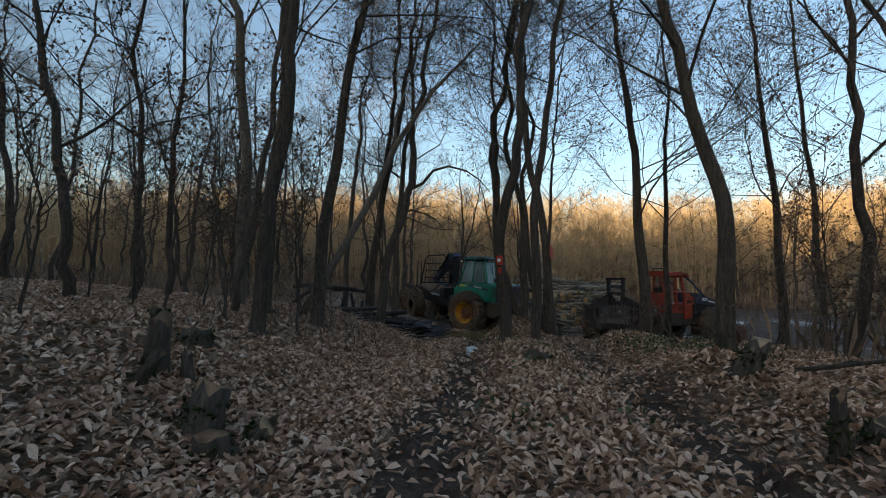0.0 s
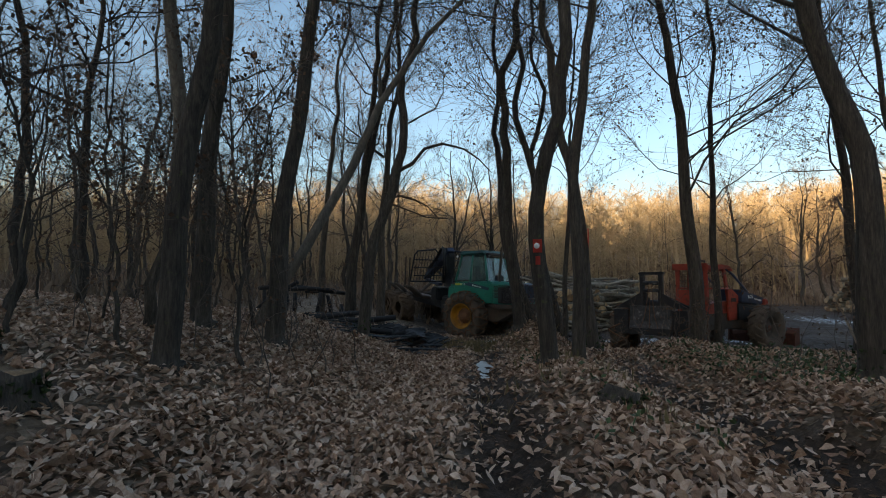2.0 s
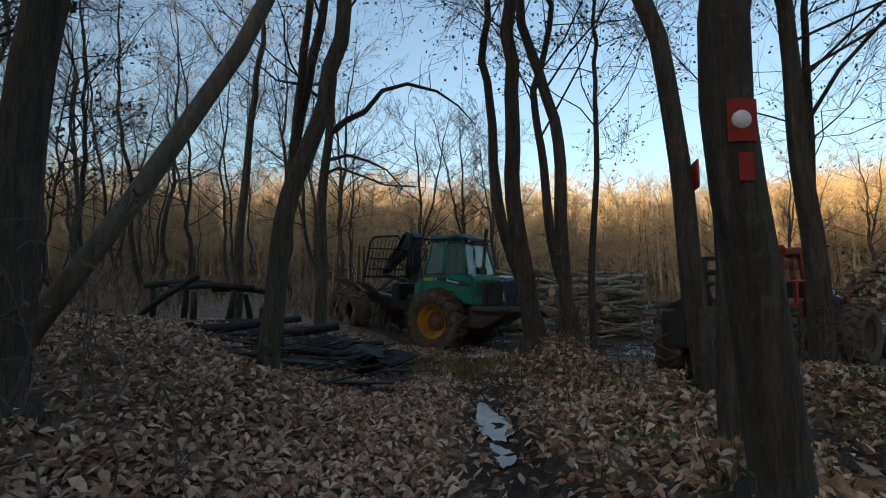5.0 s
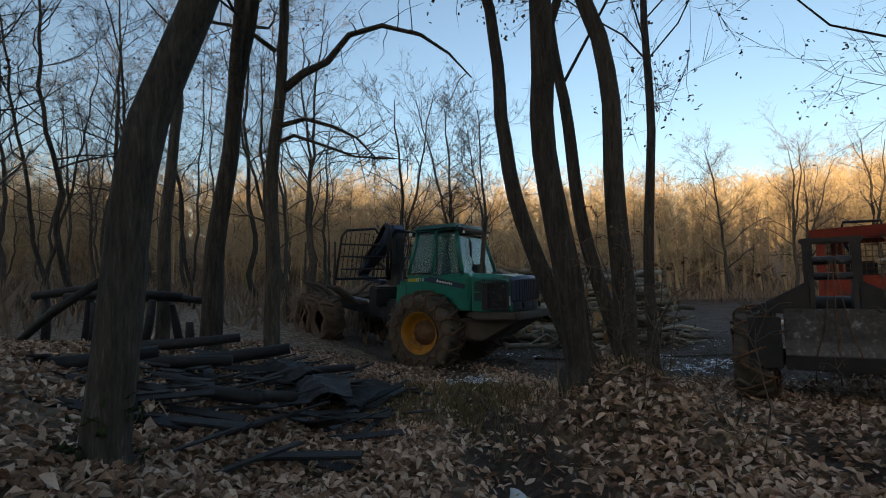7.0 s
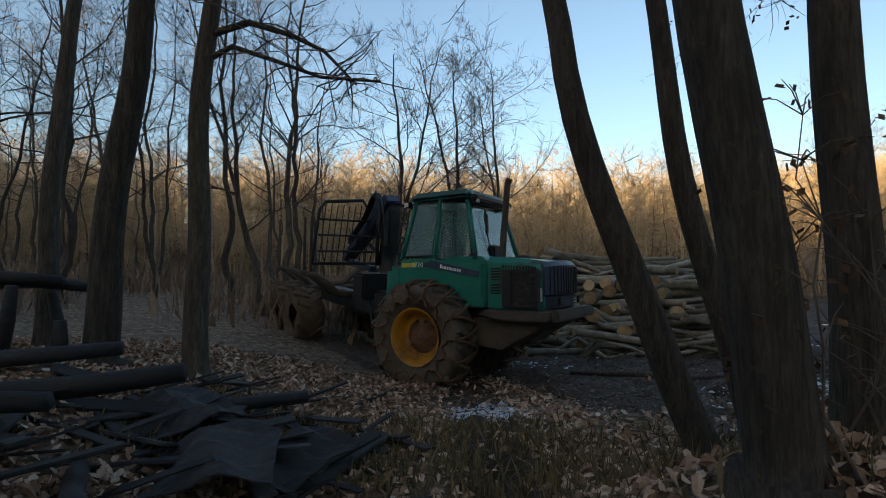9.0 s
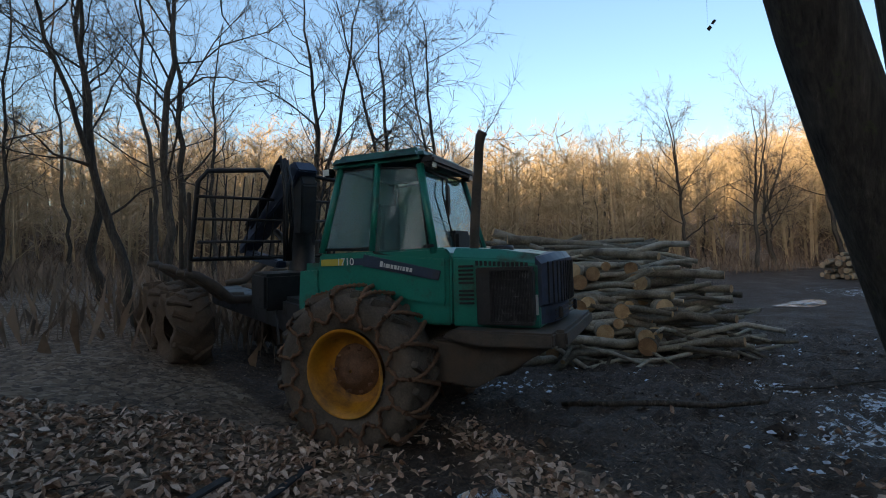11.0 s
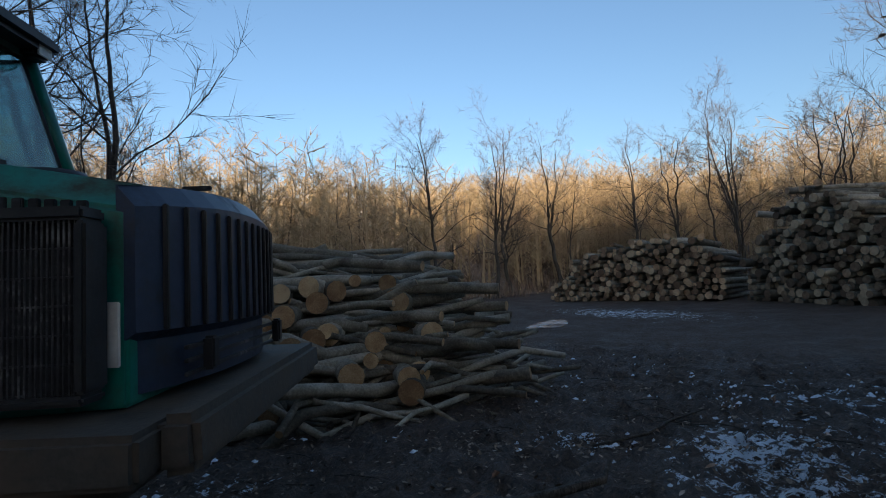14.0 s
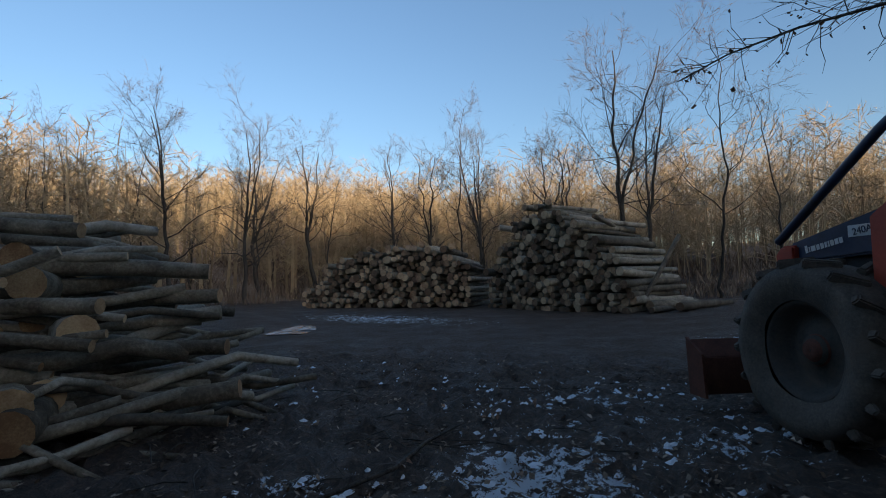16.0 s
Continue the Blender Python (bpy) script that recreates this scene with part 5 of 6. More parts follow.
# cab with open sides
before_cab = set(sk.children)
part("cab_floor", (profile([(1.25, 0.95), (2.45, 0.95), (2.45, 1.55), (1.25, 1.45)], -0.52, 0.52), RED), sk)
part("side_panel", (profile([(2.2, 0.92), (2.75, 0.95), (2.75, 1.72), (2.45, 1.92), (2.2, 1.92)], 0.58, 0.64, 0.01), RED), sk)
part("side_panel", (profile([(2.2, 0.92), (2.75, 0.95), (2.75, 1.72), (2.45, 1.92), (2.2, 1.92)], -0.64, -0.58, 0.01), RED), sk)
for sgn in (-1, 1):
    part("side_vent", (box(0.26, 0.012, 0.12, (2.48, sgn * 0.647, 1.58), 0.004), CHAR), sk)
    for x0, x1 in ((1.28, 1.30), (1.86, 1.88), (2.40, 2.22)):
        part("pillar", (quad_pane([(x0 - 0.05, sgn * 0.54, 1.4), (x0 + 0.05, sgn * 0.54, 1.4), (x1 + 0.05, sgn * 0.49, 2.58), (x1 - 0.05, sgn * 0.49, 2.58)], 0.07), RED), sk)
    part("rail", rod([(1.28, sgn * 0.54, 1.95), (2.36, sgn * 0.54, 1.95)], 0.03, RED, "rail"), sk)
    part("limb_riser", rod([(2.3, sgn * 0.50, 2.62), (2.75, sgn * 0.49, 2.38), (3.85, sgn * 0.46, 1.62)], 0.04, NAVY, "limb_riser"), sk)
    b = Buf()
    for i in range(7):
        b.tube([(1.34, sgn * 0.52, 2.02 + i * 0.1), (1.84, sgn * 0.505, 2.02 + i * 0.1)], [0.006] * 2, 4)
    for i in range(6):
        b.tube([(1.36 + i * 0.09, sgn * 0.52, 1.98), (1.36 + i * 0.09, sgn * 0.505, 2.68)], [0.006] * 2, 4)
    part("side_mesh", b.mesh("side_mesh", RUST), sk)
part("rear_wall", (join(box(0.05, 1.04, 0.5, (1.27, 0, 1.65), 0.01), box(0.05, 0.14, 0.9, (1.27, -0.5, 2.3), 0.01), box(0.05, 0.14, 0.9, (1.27, 0.5, 2.3), 0.01), box(0.05, 1.04, 0.12, (1.27, 0, 2.68), 0.01)), RED), sk)
b = Buf()
for i in range(10):
    b.tube([(1.27, -0.44 + i * 0.098, 1.9), (1.27, -0.44 + i * 0.098, 2.50)], [0.006] * 2, 4)
for i in range(8):
    b.tube([(1.27, -0.45, 1.92 + i * 0.1), (1.27, 0.45, 1.92 + i * 0.1)], [0.006] * 2, 4)
part("rear_mesh", b.mesh("rear_mesh", RUST), sk)
part("roof", (profile([(1.18, 2.54), (2.35, 2.58), (2.46, 2.50), (2.54, 2.55), (2.36, 2.68), (1.9, 2.72), (1.24, 2.68), (1.16, 2.76)], -0.64, 0.64, 0.02), RED), sk)
part("roof_bar", rod([(1.5, -0.35, 2.70), (1.5, -0.33, 2.83), (1.5, 0.2, 2.86), (1.5, 0.25, 2.70)], 0.025, BLACK_STEEL, "roof_bar"), sk)
part("seat", (join(box(0.4, 0.45, 0.12, (1.75, 0, 1.6), 0.04), box(0.1, 0.45, 0.5, (1.55, 0, 1.9), 0.04)), CHAR), sk)
for o in set(sk.children) - before_cab:
    o.location += Vector((0.2, 0.28, 0))
# the rear half stands bent against the front half
for o in list(sk.children):
    kind = o.name.split(".")[0]
    if kind in ("rear_frame", "butt_plate", "winch") or kind == "wheel" and o.location.x < 1:
        o.matrix_basis = pose(-1.2, -0.22, 0, 0, 0, 20) @ o.matrix_basis
part("hood", (profile([(2.95, 1.50), (2.95, 1.92), (3.3, 1.84), (4.25, 1.62), (4.30, 1.48), (4.30, 1.42)], -0.46, 0.46), NAVY), sk, label="navy engine hood")
part("engine_side", (box(1.4, 0.8, 0.55, (3.55, 0, 1.2), 0.03), CHAR), sk)
part("nose", (profile([(4.14, 0.85), (4.36, 0.85), (4.38, 1.52), (4.30, 1.60), (4.14, 1.60)], -0.52, 0.52), RED), sk)
part("nose_grille", (box(0.03, 0.8, 0.5, (4.39, 0, 1.18), 0.01), CHAR), sk)
for sgn, turn in ((1, 180), (-1, 0)):
    part("lettering", bars([0.03, 0.014, 0.05, 0.035, 0.035, 0.024, 0.014, 0.035, 0.035, 0.035], 0.07, 0.012, WHITE, "lettering"), sk, pose(3.85, sgn * 0.468, 1.585, 90, 10 if sgn < 0 else -10, turn))
    part("model_plate", (box(0.28, 0.008, 0.10, (3.45, sgn * 0.464, 1.675), 0.002), WHITE), sk, label="white model plate")
    part("model_number", letters("240A", 0.085, NAVY, "model_number"), sk, pose(3.45, sgn * 0.472, 1.675, 90, 8 if sgn < 0 else -8, turn))
blade = part("dozer_blade", (profile([(4.78, 0.08), (4.92, 0.04), (4.86, 0.25), (4.88, 0.45), (5.0, 0.62), (4.94, 0.64), (4.80, 0.46), (4.77, 0.25)], -1.12, 1.12, 0.008), RED_RUST), sk, label="rusty red front blade")
for sgn in (-1, 1):
    part("push_arm", (box(0.95, 0.1, 0.14, (4.45, sgn * 0.55, 0.42), 0.02), RED_RUST), blade)
    part("end_plate", (quad_pane([(4.70, sgn * 1.12, 0.05), (4.98, sgn * 1.12, 0.05), (5.02, sgn * 1.12, 0.66), (4.74, sgn * 1.12, 0.5)], 0.03), RED_RUST), blade)
sk.scale = (0.87, 0.87, 0.87)


# ---- the burnt hut ----
rng = np.random.default_rng(41)
plank = bpy.data.meshes.new("plank")
bm = box(1.9, 0.16, 0.03, (0, 0, 0), 0.008)
bmesh.ops.subdivide_edges(bm, edges=[e for e in bm.edges if abs(e.verts[0].co.x - e.verts[1].co.x) > 1], cuts=4)
for v in bm.verts:
    v.co += Vector(noise.noise_vector(v.co * 2.3)) * 0.025
bm.to_mesh(plank)
bm.free()
plank.materials.append(CHAR)
sheet = bpy.data.meshes.new("sheet")
bm = bmesh.new()
bmesh.ops.create_grid(bm, x_segments=14, y_segments=10, size=0.5)
for v in bm.verts:
    v.co = Vector((v.co.x * 1.2, v.co.y * 0.8, 0.07 * math.sin(v.co.x * 9) + 0.09 * noise.noise(v.co * 4)))
bmesh.ops.solidify(bm, geom=bm.faces[:], thickness=0.012)
bm.to_mesh(sheet)
bm.free()
sheet.materials.append(CHAR)
HX, HY = -2.5, 16.6
hut = thing("burnt_hut", pose(HX, HY, land1(HX, HY)), "charred beams, planks and roofing felt of a burnt-down hut", "burnt hut")


def on_land(x, y, up=0.0):
    return land1(HX + x, HY + y) - land1(HX, HY) + up


for _ in range(130):
    x, y = rng.normal(-0.4, 1.05), rng.normal(0.7, 1.25)
    if HX + x > -1.35 - 0.1 * (y < 0):
        continue
    o = new("plank", plank)
    o.parent = hut
    sc = rng.uniform(0.35, 0.9)
    o.matrix_local = pose(x, y, on_land(x, y, 0.05 + 0.16 * rng.random() * math.exp(-(x * x + (y - 0.5) ** 2))), rng.normal(0, 12), rng.normal(0, 7), rng.uniform(-70, 70)) @ Matrix.Scale(sc, 4)
for x, y, r in ((-0.1, 0.3, 10), (0.25, 0.9, -30), (-0.6, 1.0, 45)):
    o = new("felt_sheet", sheet)
    o.parent = hut
    o.matrix_local = pose(x, y, on_land(x, y, 0.18), 6, -8, r)
for x, y, L, r, yaw in ((-1.6, 1.0, 2.4, 0.09, 4), (-1.9, 0.4, 2.0, 0.08, -6), (-0.7, 1.7, 2.2, 0.07, 20), (-1.0, -0.5, 2.0, 0.08, -35), (-2.6, 1.6, 2.6, 0.08, 12), (-0.4, -0.2, 1.8, 0.06, -55), (-2.2, -0.6, 1.6, 0.08, 25)):
    b = Buf()
    b.tube([(-L / 2, 0, 0), (-L / 5, 0.03, 0.02), (L / 5, -0.02, 0), (L / 2, 0.02, 0.01)], [r, r * 1.05, r * 0.95, r * 0.8], 8, True)
    o = part("beam", b.mesh("beam", CHAR), hut)
    o.matrix_local = pose(x, y, on_land(x, y, r * 0.9), 0, rng.normal(0, 4), yaw)
# charred posts with a beam across, further back
for x, y, h in ((-3.3, 3.0, 0.8), (-2.9, 3.4, 0.75), (-4.4, 3.2, 0.85), (-2.4, 2.6, 0.45), (-3.9, 2.6, 0.7), (-5.2, 3.4, 0.8)):
    b = Buf()
    b.tube([(0, 0, -0.1), (0.02, 0, h * 0.5), (0, 0.02, h)], [0.07, 0.075, 0.06], 8, True)
    o = part("post", b.mesh("post", CHAR), hut)
    o.matrix_local = pose(x, y, on_land(x, y), rng.normal(0, 5), rng.normal(0, 5))
for x, y, z, L, yaw, pitch in ((-3.7, 3.1, 0.85, 1.9, 3, 0), (-3.1, 3.3, 0.8, 1.3, 10, 2), (-4.7, 2.9, 0.5, 2.2, 160, 28), (-4.6, 3.3, 0.9, 1.5, 0, -3)):
    b = Buf()
    b.tube([(-L / 2, 0, 0), (0, 0.03, 0.04), (L / 2, 0, -0.03)], [0.07, 0.08, 0.06], 8, True)
    o = part("beam", b.mesh("beam", CHAR), hut)
    o.matrix_local = pose(x, y, on_land(x, y, z), 0, pitch, yaw)

# ---- stumps ----
def stump(x, y, h, r, tilt, words, mossy=True):
    b = Buf()
    b.tube([(0, 0, -0.1), (0, 0, 0.03), (0.01, 0, h * 0.6), (0.02, 0.01, h)], [r * 1.5, r * 1.2, r, r * 0.92], 11, True)
    me = b.mesh("stump", BARK)
    me.materials.append(OLD_CUT)
    me.polygons[len(me.polygons) - 1].material_index = 1
    g = np.random.default_rng(int(abs(x * 1000)))
    for v in list(me.vertices)[-11:]:
        v.co.z += g.normal(0, 0.12) * h
    st = thing("tree_stump", pose(x, y, land1(x, y), tilt[0], tilt[1]), words, "tree stump")
    part("wood", me, st)
    if mossy:
        m = Buf()
        g = np.random.default_rng(int(abs(x * 100)))
        for _ in range(60):
            a, z = g.uniform(0, 6.28), g.uniform(0, 0.8) * h
            c = np.array((math.cos(a) * r * 1.12, math.sin(a) * r * 1.12, z))
            m.put(c + g.normal(0, 0.022, (4, 3)), [(0, 1, 2), (0, 2, 3), (0, 3, 1), (1, 3, 2)])
        part("moss", m.mesh("moss", MOSS), st, label="green moss")


stump(-3.37, 4.93, 0.52, 0.11, (3, 4), "weathered grey stump standing in the leaves", False)
stump(-3.14, 4.30, 0.36, 0.06, (-6, 30), "mossy leaning slab beside an old stump")
stump(-3.02, 4.95, 0.30, 0.055, (5, -8), "thin dead stub in the leaves", False)
stump(-2.32, 3.95, 0.40, 0.15, (-12, 8), "mossy broken stump with splinters")
stump(-2.05, 3.72, 0.17, 0.14, (14, -10), "low mossy root stock in the leaves")
stump(-1.95, 4.15, 0.20, 0.09, (10, 38), "low mossy stump in the leaves")
stump(-3.79, 6.33, 0.22, 0.19, (0, 0), "low mossy stump covered in leaves")
stump(-4.9, 7.2, 0.16, 0.13, (0, 0), "low dark stump on the leafy bank")
stump(2.53, 4.03, 0.50, 0.055, (2, -2), "short dark stub of a sapling")
stump(2.80, 4.10, 0.18, 0.07, (20, 8), "low broken stub among leaves")
stump(2.95, 6.35, 0.42, 0.12, (4, 22), "dark rotten stump leaning beside a tree")
stump(0.70, 8.0, 0.10, 0.17, (6, 4), "flat mossy stump in the leaves on the mound")
stump(1.0, 10.3, 0.14, 0.10, (10, 12), "low mossy stump on the mound")

# ---- painted trail mark and the red board ----
def wrap(r, a0, a1, z0, z1):
    """A painted band that wraps part of a trunk."""
    bm = bmesh.new()
    n = 10
    lo = [bm.verts.new((r * math.cos(a0 + (a1 - a0) * i / n), r * math.sin(a0 + (a1 - a0) * i / n), z0)) for i in range(n + 1)]
    hi = [bm.verts.new((r * math.cos(a0 + (a1 - a0) * i / n), r * math.sin(a0 + (a1 - a0) * i / n), z1)) for i in range(n + 1)]
    for i in range(n):
        bm.faces.new((lo[i], lo[i + 1], hi[i + 1], hi[i]))
    bmesh.ops.solidify(bm, geom=bm.faces[:], thickness=0.003)
    return bm


mk = thing("trail_mark", pose(0.145, 9.75, land1(0.30, 9.75) + 1.5), "red painted trail mark with a white dot on a tree", "trail mark")
part("red_paint", (wrap(0.112, -2.15, -1.05, -0.085, 0.085), SIGN_RED), mk)
part("red_paint", (wrap(0.112, -1.85, -1.3, -0.24, -0.13), SIGN_RED), mk)
part("white_dot", (lathe([(-0.004, 0.001), (-0.004, 0.036), (0.01, 0.036)], 20), WHITE), mk, pose(-0.015, -0.114, 0), "white dot")
bd = thing("sign_board", pose(1.44, 12.73, land1(1.43, 12.53) + 2.04, 0, 3, 78), "blank red board nailed to the side of a mossy tree", "sign")
part("board", (box(0.75, 0.02, 0.27, (0.0, 0, 0), 0.006), SIGN_RED), bd)
part("nail", (lathe([(-0.016, 0.001), (-0.016, 0.008), (0.0, 0.008)], 8), RUST), bd, pose(-0.1, 0, 0.08))

# ---- ice and puddles ----
def puddle(name, label, x, y, lx, ly, z, material, seed, yaw=0):
    g = np.random.default_rng(seed)
    n = 36
    rad = 1 + 0.16 * np.sin(np.arange(n) * 6.283 / n * 3 + g.uniform(0, 6)) + g.normal(0, 0.06, n)
    c, sn = math.cos(radians(yaw)), math.sin(radians(yaw))
    V, F = [], []
    for q in (0.0, 0.4, 0.75, 1.0):
        for i in range(n):
            px, py = lx * rad[i] * q * math.cos(6.283 * i / n), ly * rad[i] * q * math.sin(6.283 * i / n)
            wx, wy = x + px * c - py * sn, y + px * sn + py * c
            V.append((wx - x, wy - y, land1(wx, wy) + z if material is not WATER else land1(x, y) + z))
    for k in range(3):
        F += [(k * n + i, (k + 1) * n + i, (k + 1) * n + (i + 1) % n, k * n + (i + 1) % n) for i in range(n)]
    me = bpy.data.meshes.new(name)
    me.from_pydata(V, [], F)
    me.materials.append(material)
    o = new(name, me)
    o.location = (x, y, 0)
    return tagged(o, label, "ice" if material is not WATER else "puddle", kind="structure")


puddle("ice_patch", "frozen puddle in the wheel rut", -0.47, 13.45, 0.16, 0.9, 0.035, ICE, 1)
puddle("ice_patch", "wet ice at the end of a frozen rut", -0.5, 12.2, 0.10, 0.35, 0.03, ICE, 2)
puddle("ice_patch", "shallow frozen puddle in the log yard, grey sky reflection put in its colour", 13.2, 30.4, 1.3, 0.5, 0.02, SKY_GREY_ICE, 3, 20)
puddle("puddle", "meltwater puddle beside the skidder", 3.0, 18.6, 0.5, 0.3, 0.03, WATER, 5)

# ---- snow left on the ground: thin ragged crusts ----
g = np.random.default_rng(61)
V, F, n = [], [], 0
count = 0
while count < 450:
    x, y = g.uniform(-2.2, 9.5), g.uniform(15, 26)
    if g.random() > float(snowy(x, y)) ** 1.5 or wavy(x, y, 2.6, 4.0) < 0.1:
        continue
    count += 1
    z = land1(x, y) + 0.012
    k = 7
    s = g.uniform(0.012, 0.06)
    ph = g.uniform(0, 6.28)
    st = g.uniform(0.3, 1)
    ring = [(x + s * g.uniform(0.5, 1.3) * math.cos(6.283 * i / k), y + s * st * g.uniform(0.5, 1.3) * math.sin(6.283 * i / k), z - 0.012) for i in range(k)]
    V += ring + [(x, y, z + 0.012)]
    F += [(n + i, n + (i + 1) % k, n + k) for i in range(k)]
    n += k + 1
me = bpy.data.meshes.new("snow_crust")
me.from_pydata(V, [], F)
me.materials.append(SNOW)
tagged(new("snow_crust", me), "thin broken crusts of old snow on the mud", "snow", kind="stuff")

# ---- fallen leaves ----
g = np.random.default_rng(71)
N = 88000
x = np.concatenate([g.uniform(-7, 7, N), g.uniform(-14, -5, 14000), g.uniform(-3.2, 3.6, 40000)])
y = np.concatenate([g.uniform(1.2, 22.5, N), g.uniform(3, 20, 14000), g.uniform(1.2, 16.5, 40000)])
keep = (g.random(len(x)) > 0.99 * np.clip(muddy(x, y), 0, 1) ** 0.6) & (((x + 0.47) / 0.15) ** 2 + ((y - 13.45) / 0.9) ** 2 > 1) & (((x + 0.5) / 0.12) ** 2 + ((y - 12.2) / 0.4) ** 2 > 1)
x, y = x[keep], y[keep]
n = len(x)
z = land(x, y)
L = g.uniform(0.028, 0.062, n)
Wd = L * g.uniform(0.35, 0.6, n)
yaw, tilt, roll = g.uniform(0, 6.283, n), g.normal(0, 0.38, n), g.normal(0, 0.45, n)
curl = g.normal(0.25, 0.3, n) * L
u = np.stack([np.cos(yaw) * np.cos(tilt), np.sin(yaw) * np.cos(tilt), np.sin(tilt)], 1)
v = np.stack([-np.sin(yaw) * np.cos(roll), np.cos(yaw) * np.cos(roll), np.sin(roll)], 1)
c = np.stack([x, y, z + 0.012 + np.abs(np.sin(tilt)) * L * 0.8 + g.uniform(0, 0.02, n)], 1)
up = np.array((0, 0, 1.0))
tipa, tipb = c - u * L[:, None], c + u * L[:, None]
sa = c + v * Wd[:, None] + up * curl[:, None] - u * (L * 0.15)[:, None]
sb = c - v * Wd[:, None] + up * curl[:, None] - u * (L * 0.15)[:, None]
ea, eb = c + u * (L * 0.5)[:, None] + v * (Wd * 0.7)[:, None] + up * (curl * 0.7)[:, None], c + u * (L * 0.5)[:, None] - v * (Wd * 0.7)[:, None] + up * (curl * 0.7)[:, None]
verts = np.stack([tipa, sa, ea, tipb, eb, sb], 1).reshape(-1, 3)
base = np.arange(n)[:, None] * 6
faces = np.concatenate([base + (0, 1, 2, 3), base + (0, 3, 4, 5)], 0)
me = bpy.data.meshes.new("fallen_leaves")
me.from_pydata(verts.tolist(), [], faces.tolist())
me.materials.append(DRY_LEAF)
tagged(new("fallen_leaves", me), "deep litter of dry brown beech leaves", "leaves", kind="stuff")

# ---- dry grass, brambles ----
spots = [(g.uniform(-3.5, 0.6), g.uniform(17.0, 19.3)) for _ in range(300)] + [(g.uniform(-1.6, 1.8), g.uniform(16.2, 18.8)) for _ in range(160)]
spots += [(g.normal(0.6, 0.7), g.normal(15.6, 0.8)) for _ in range(50)] + [(g.normal(0.5, 0.5), g.normal(9.0, 1.2)) for _ in range(25)]
brush("dry_grass", "withered grass round the edge of the mud", spots, 0.22, GRASS, 12, 12, 0.10)
spots = [(g.uniform(2.6, 5.0), g.uniform(8.0, 13.0)) for _ in range(80)] + [(g.uniform(-0.2, 1.4), g.uniform(4, 11)) for _ in range(10)]
b = Buf()
for x, y in spots:
    z = land1(x, y)
    for _ in range(16):
        c = np.array((x, y, z)) + (g.normal(0, 0.13), g.normal(0, 0.13), g.uniform(0.02, 0.22))
        q, r = g.normal(0, 1, 3), g.normal(0, 1, 3)
        q, r = q / np.linalg.norm(q) * 0.035, r / np.linalg.norm(r) * 0.022
        b.put([c - q, c + r, c + q, c - r], [(0, 1, 2, 3)])
tagged(new("brambles", b.mesh("brambles", GREEN_LEAF, False)), "low dark green brambles beside the wheel track", "undergrowth", kind="stuff")
# young shoots that still hold brown leaves
shoots, leaf = Buf(), Buf()
for x, y, h in [(max(g.normal(0.9, 0.35), 0.45), min(g.normal(15.5, 0.4), 15.9), g.uniform(0.7, 1.5)) for _ in range(16)] + [(g.normal(-4.0, 0.8), g.normal(10.6, 1.2), g.uniform(0.6, 1.6)) for _ in range(26)] \
        + [(g.normal(3.6, 0.7), g.normal(14.6, 0.7), g.uniform(0.6, 1.6)) for _ in range(16)] + [(g.uniform(3.2, 8), g.uniform(5, 12), g.uniform(0.8, 2.2)) for _ in range(40)]:
    p = np.array((x, y, land1(x, y)))
    pts = [p]
    for i in range(5):
        pts.append(pts[-1] + np.array((g.normal(0, 0.06), g.normal(0, 0.06), 0.2)) * h)
    shoots.tube(pts, np.linspace(0.009, 0.003, 6), 4)
    for _ in range(int(10 * h)):
        i = g.integers(1, 6)
        d = np.array((g.normal(), g.normal(), 0.5))
        d = d / np.linalg.norm(d) * g.uniform(0.15, 0.4) * (0.5 + 0.3 * h)
        shoots.tube([pts[i], pts[i] + d * 0.5 + (0, 0, 0.03), pts[i] + d], [0.004, 0.003, 0.002], 3)
        for _ in range(2):
            c = pts[i] + d * g.uniform(0.5, 1)
            q, r = g.normal(0, 1, 3), g.normal(0, 1, 3) - (0, 0, 0.8)
            q, r = q / np.linalg.norm(q) * 0.017, r / np.linalg.norm(r) * 0.05
            leaf.put([c, c + q + r * 0.5, c + r, c - q + r * 0.5], [(0, 1, 2, 3)])
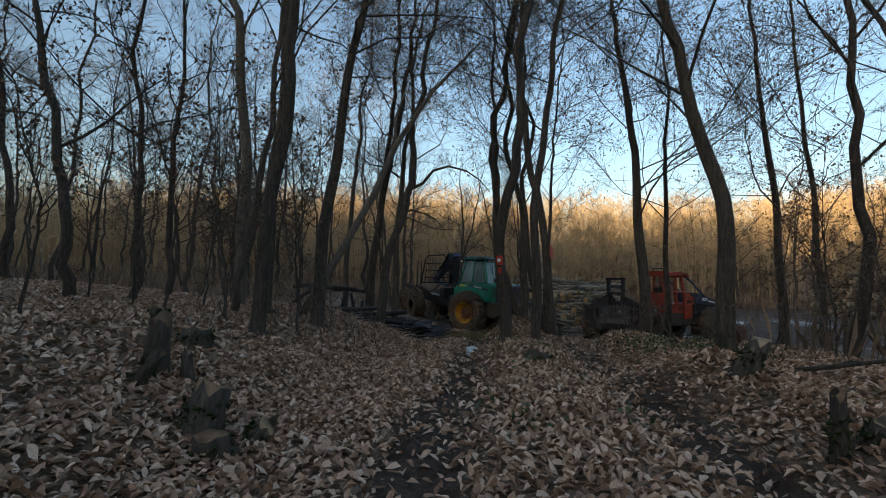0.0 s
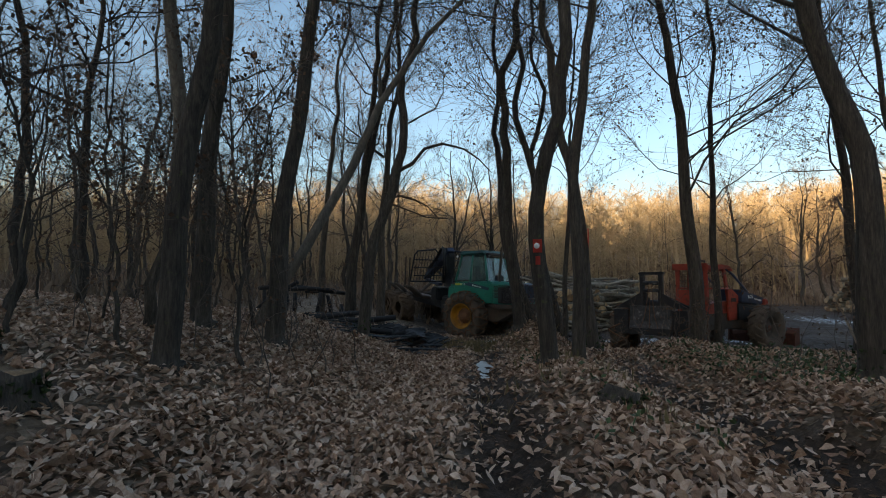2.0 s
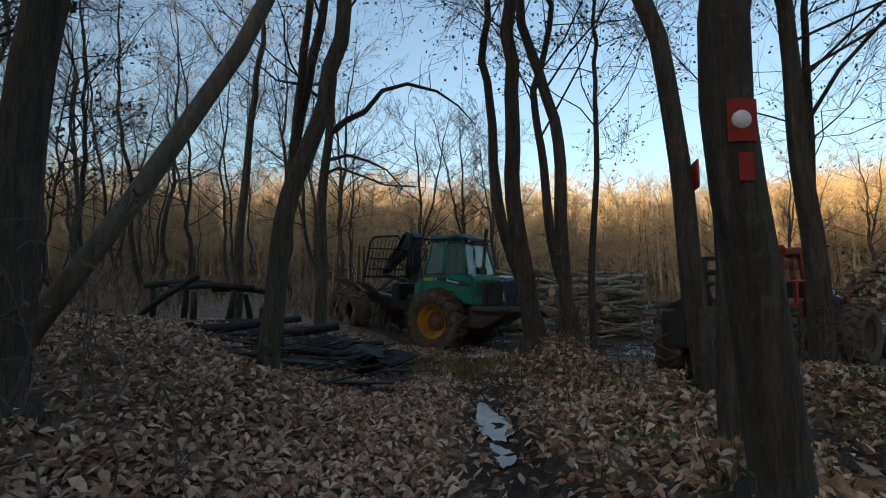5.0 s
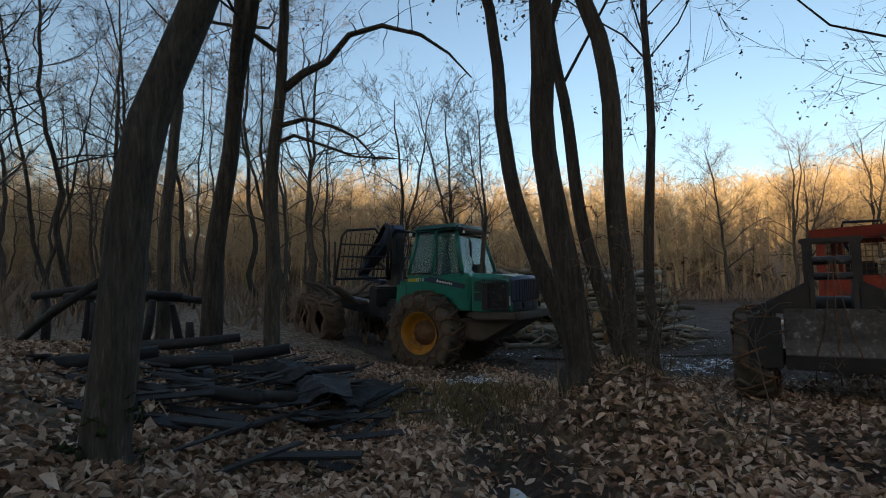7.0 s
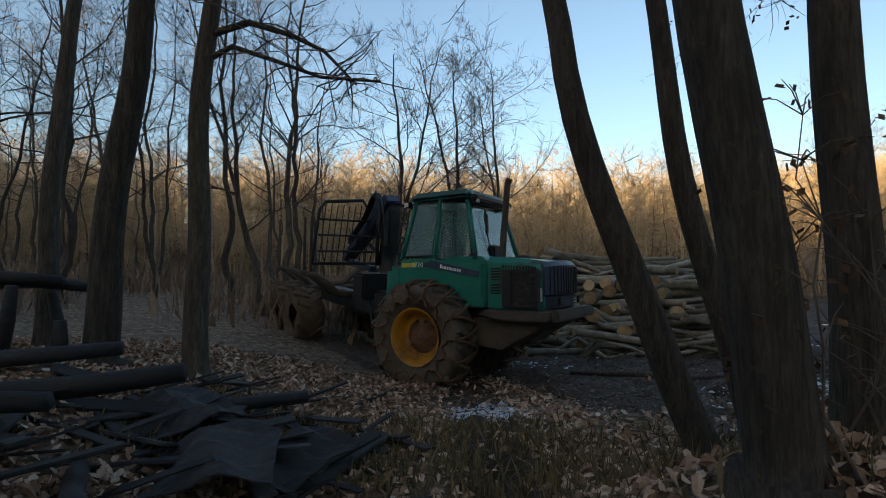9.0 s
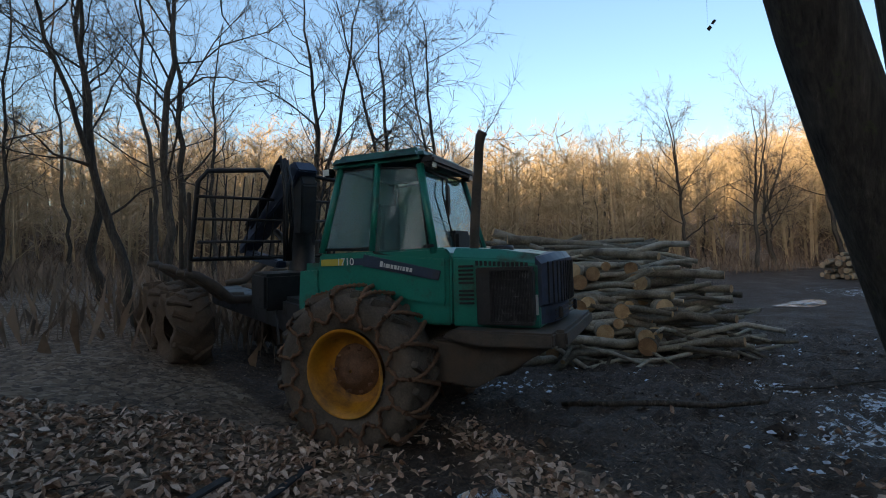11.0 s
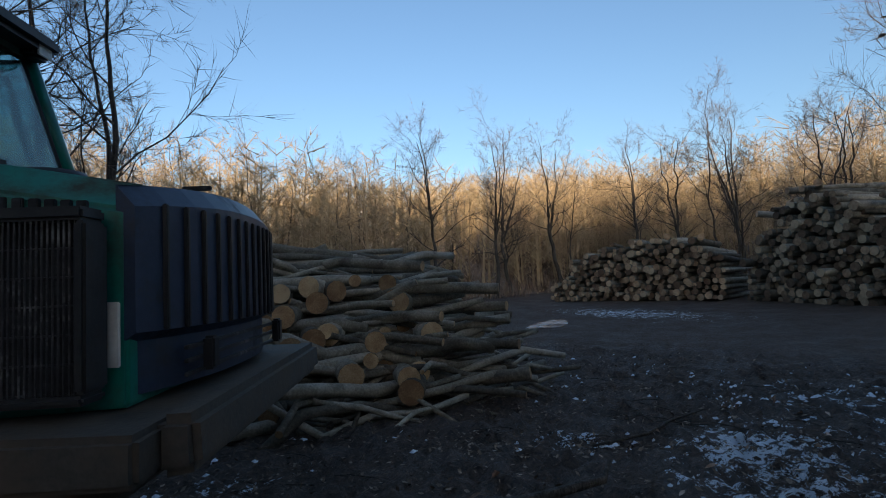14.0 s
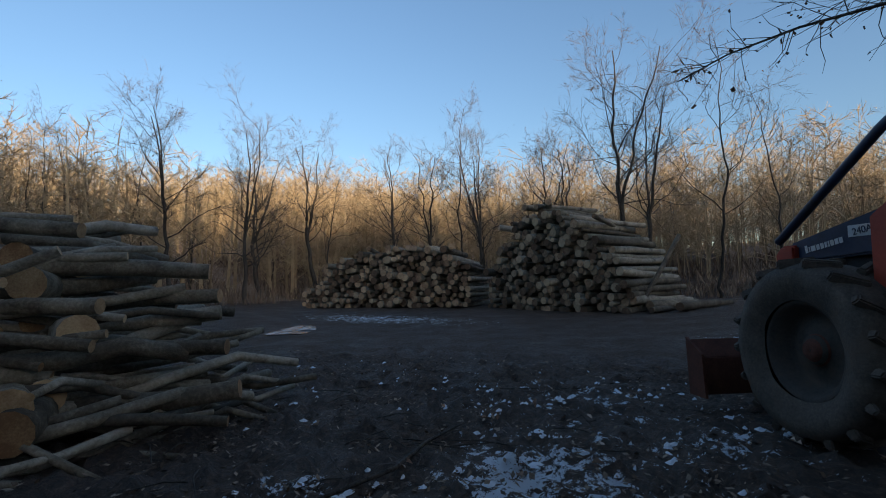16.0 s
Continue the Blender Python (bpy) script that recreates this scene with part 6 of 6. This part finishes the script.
tagged(new("saplings", shoots.mesh("saplings", TWIG)), "thin leafless young shoots between the trees", "saplings", kind="stuff")
tagged(new("sapling_leaves", leaf.mesh("sapling_leaves", HANG_LEAF, False)), "withered brown leaves still hanging on shoots", "leaves", kind="stuff")

# ---- bits of bark, leaf and twig trodden into the mud ----
g = np.random.default_rng(81)
n = 60000
x, y = g.uniform(-4.5, 10, n), g.uniform(16.5, 28, n)
keep = g.random(n) < (0.25 + 0.75 * np.exp(-((x - 2.5) / 4.5) ** 2 - ((y - 20.5) / 4.0) ** 2)) * (0.35 + 0.65 * (wavy(x, y, 1.9, 6.0) > -0.1))
x, y = x[keep], y[keep]
n = len(x)
L = g.uniform(0.008, 0.036, n)
Wd = L * g.uniform(0.2, 0.6, n)
yaw, tilt = g.uniform(0, 6.283, n), g.normal(0, 0.3, n)
u = np.stack([np.cos(yaw) * np.cos(tilt), np.sin(yaw) * np.cos(tilt), np.sin(tilt)], 1) * L[:, None]
v = np.stack([-np.sin(yaw), np.cos(yaw), g.normal(0, 0.4, n)], 1) * Wd[:, None]
c = np.stack([x, y, land(x, y) + 0.016 + g.uniform(0, 0.016, n)], 1)
verts = np.stack([c - u, c + v, c + u, c - v], 1).reshape(-1, 3)
faces = np.arange(n)[:, None] * 4 + (0, 1, 2, 3)
me = bpy.data.meshes.new("litter")
me.from_pydata(verts.tolist(), [], faces.tolist())
me.materials.append(CRUMB)
tagged(new("litter", me), "scraps of bark and leaf trodden into the mud", "litter", kind="stuff")
b = Buf()
for _ in range(260):
    x, y = g.uniform(-4, 9), g.uniform(16.5, 25)
    a, q = g.uniform(0, 6.28), g.uniform(0.06, 0.35)
    p = np.array((x, y, land1(x, y) + 0.02))
    d = np.array((math.cos(a), math.sin(a), 0)) * q
    b.tube([p - d, p + g.normal(0, 0.02, 3) + (0, 0, 0.015), p + d], [0.005, 0.006, 0.003], 4)
tagged(new("twigs", b.mesh("twigs", BARK)), "broken twigs strewn over the mud", "twigs", kind="stuff")
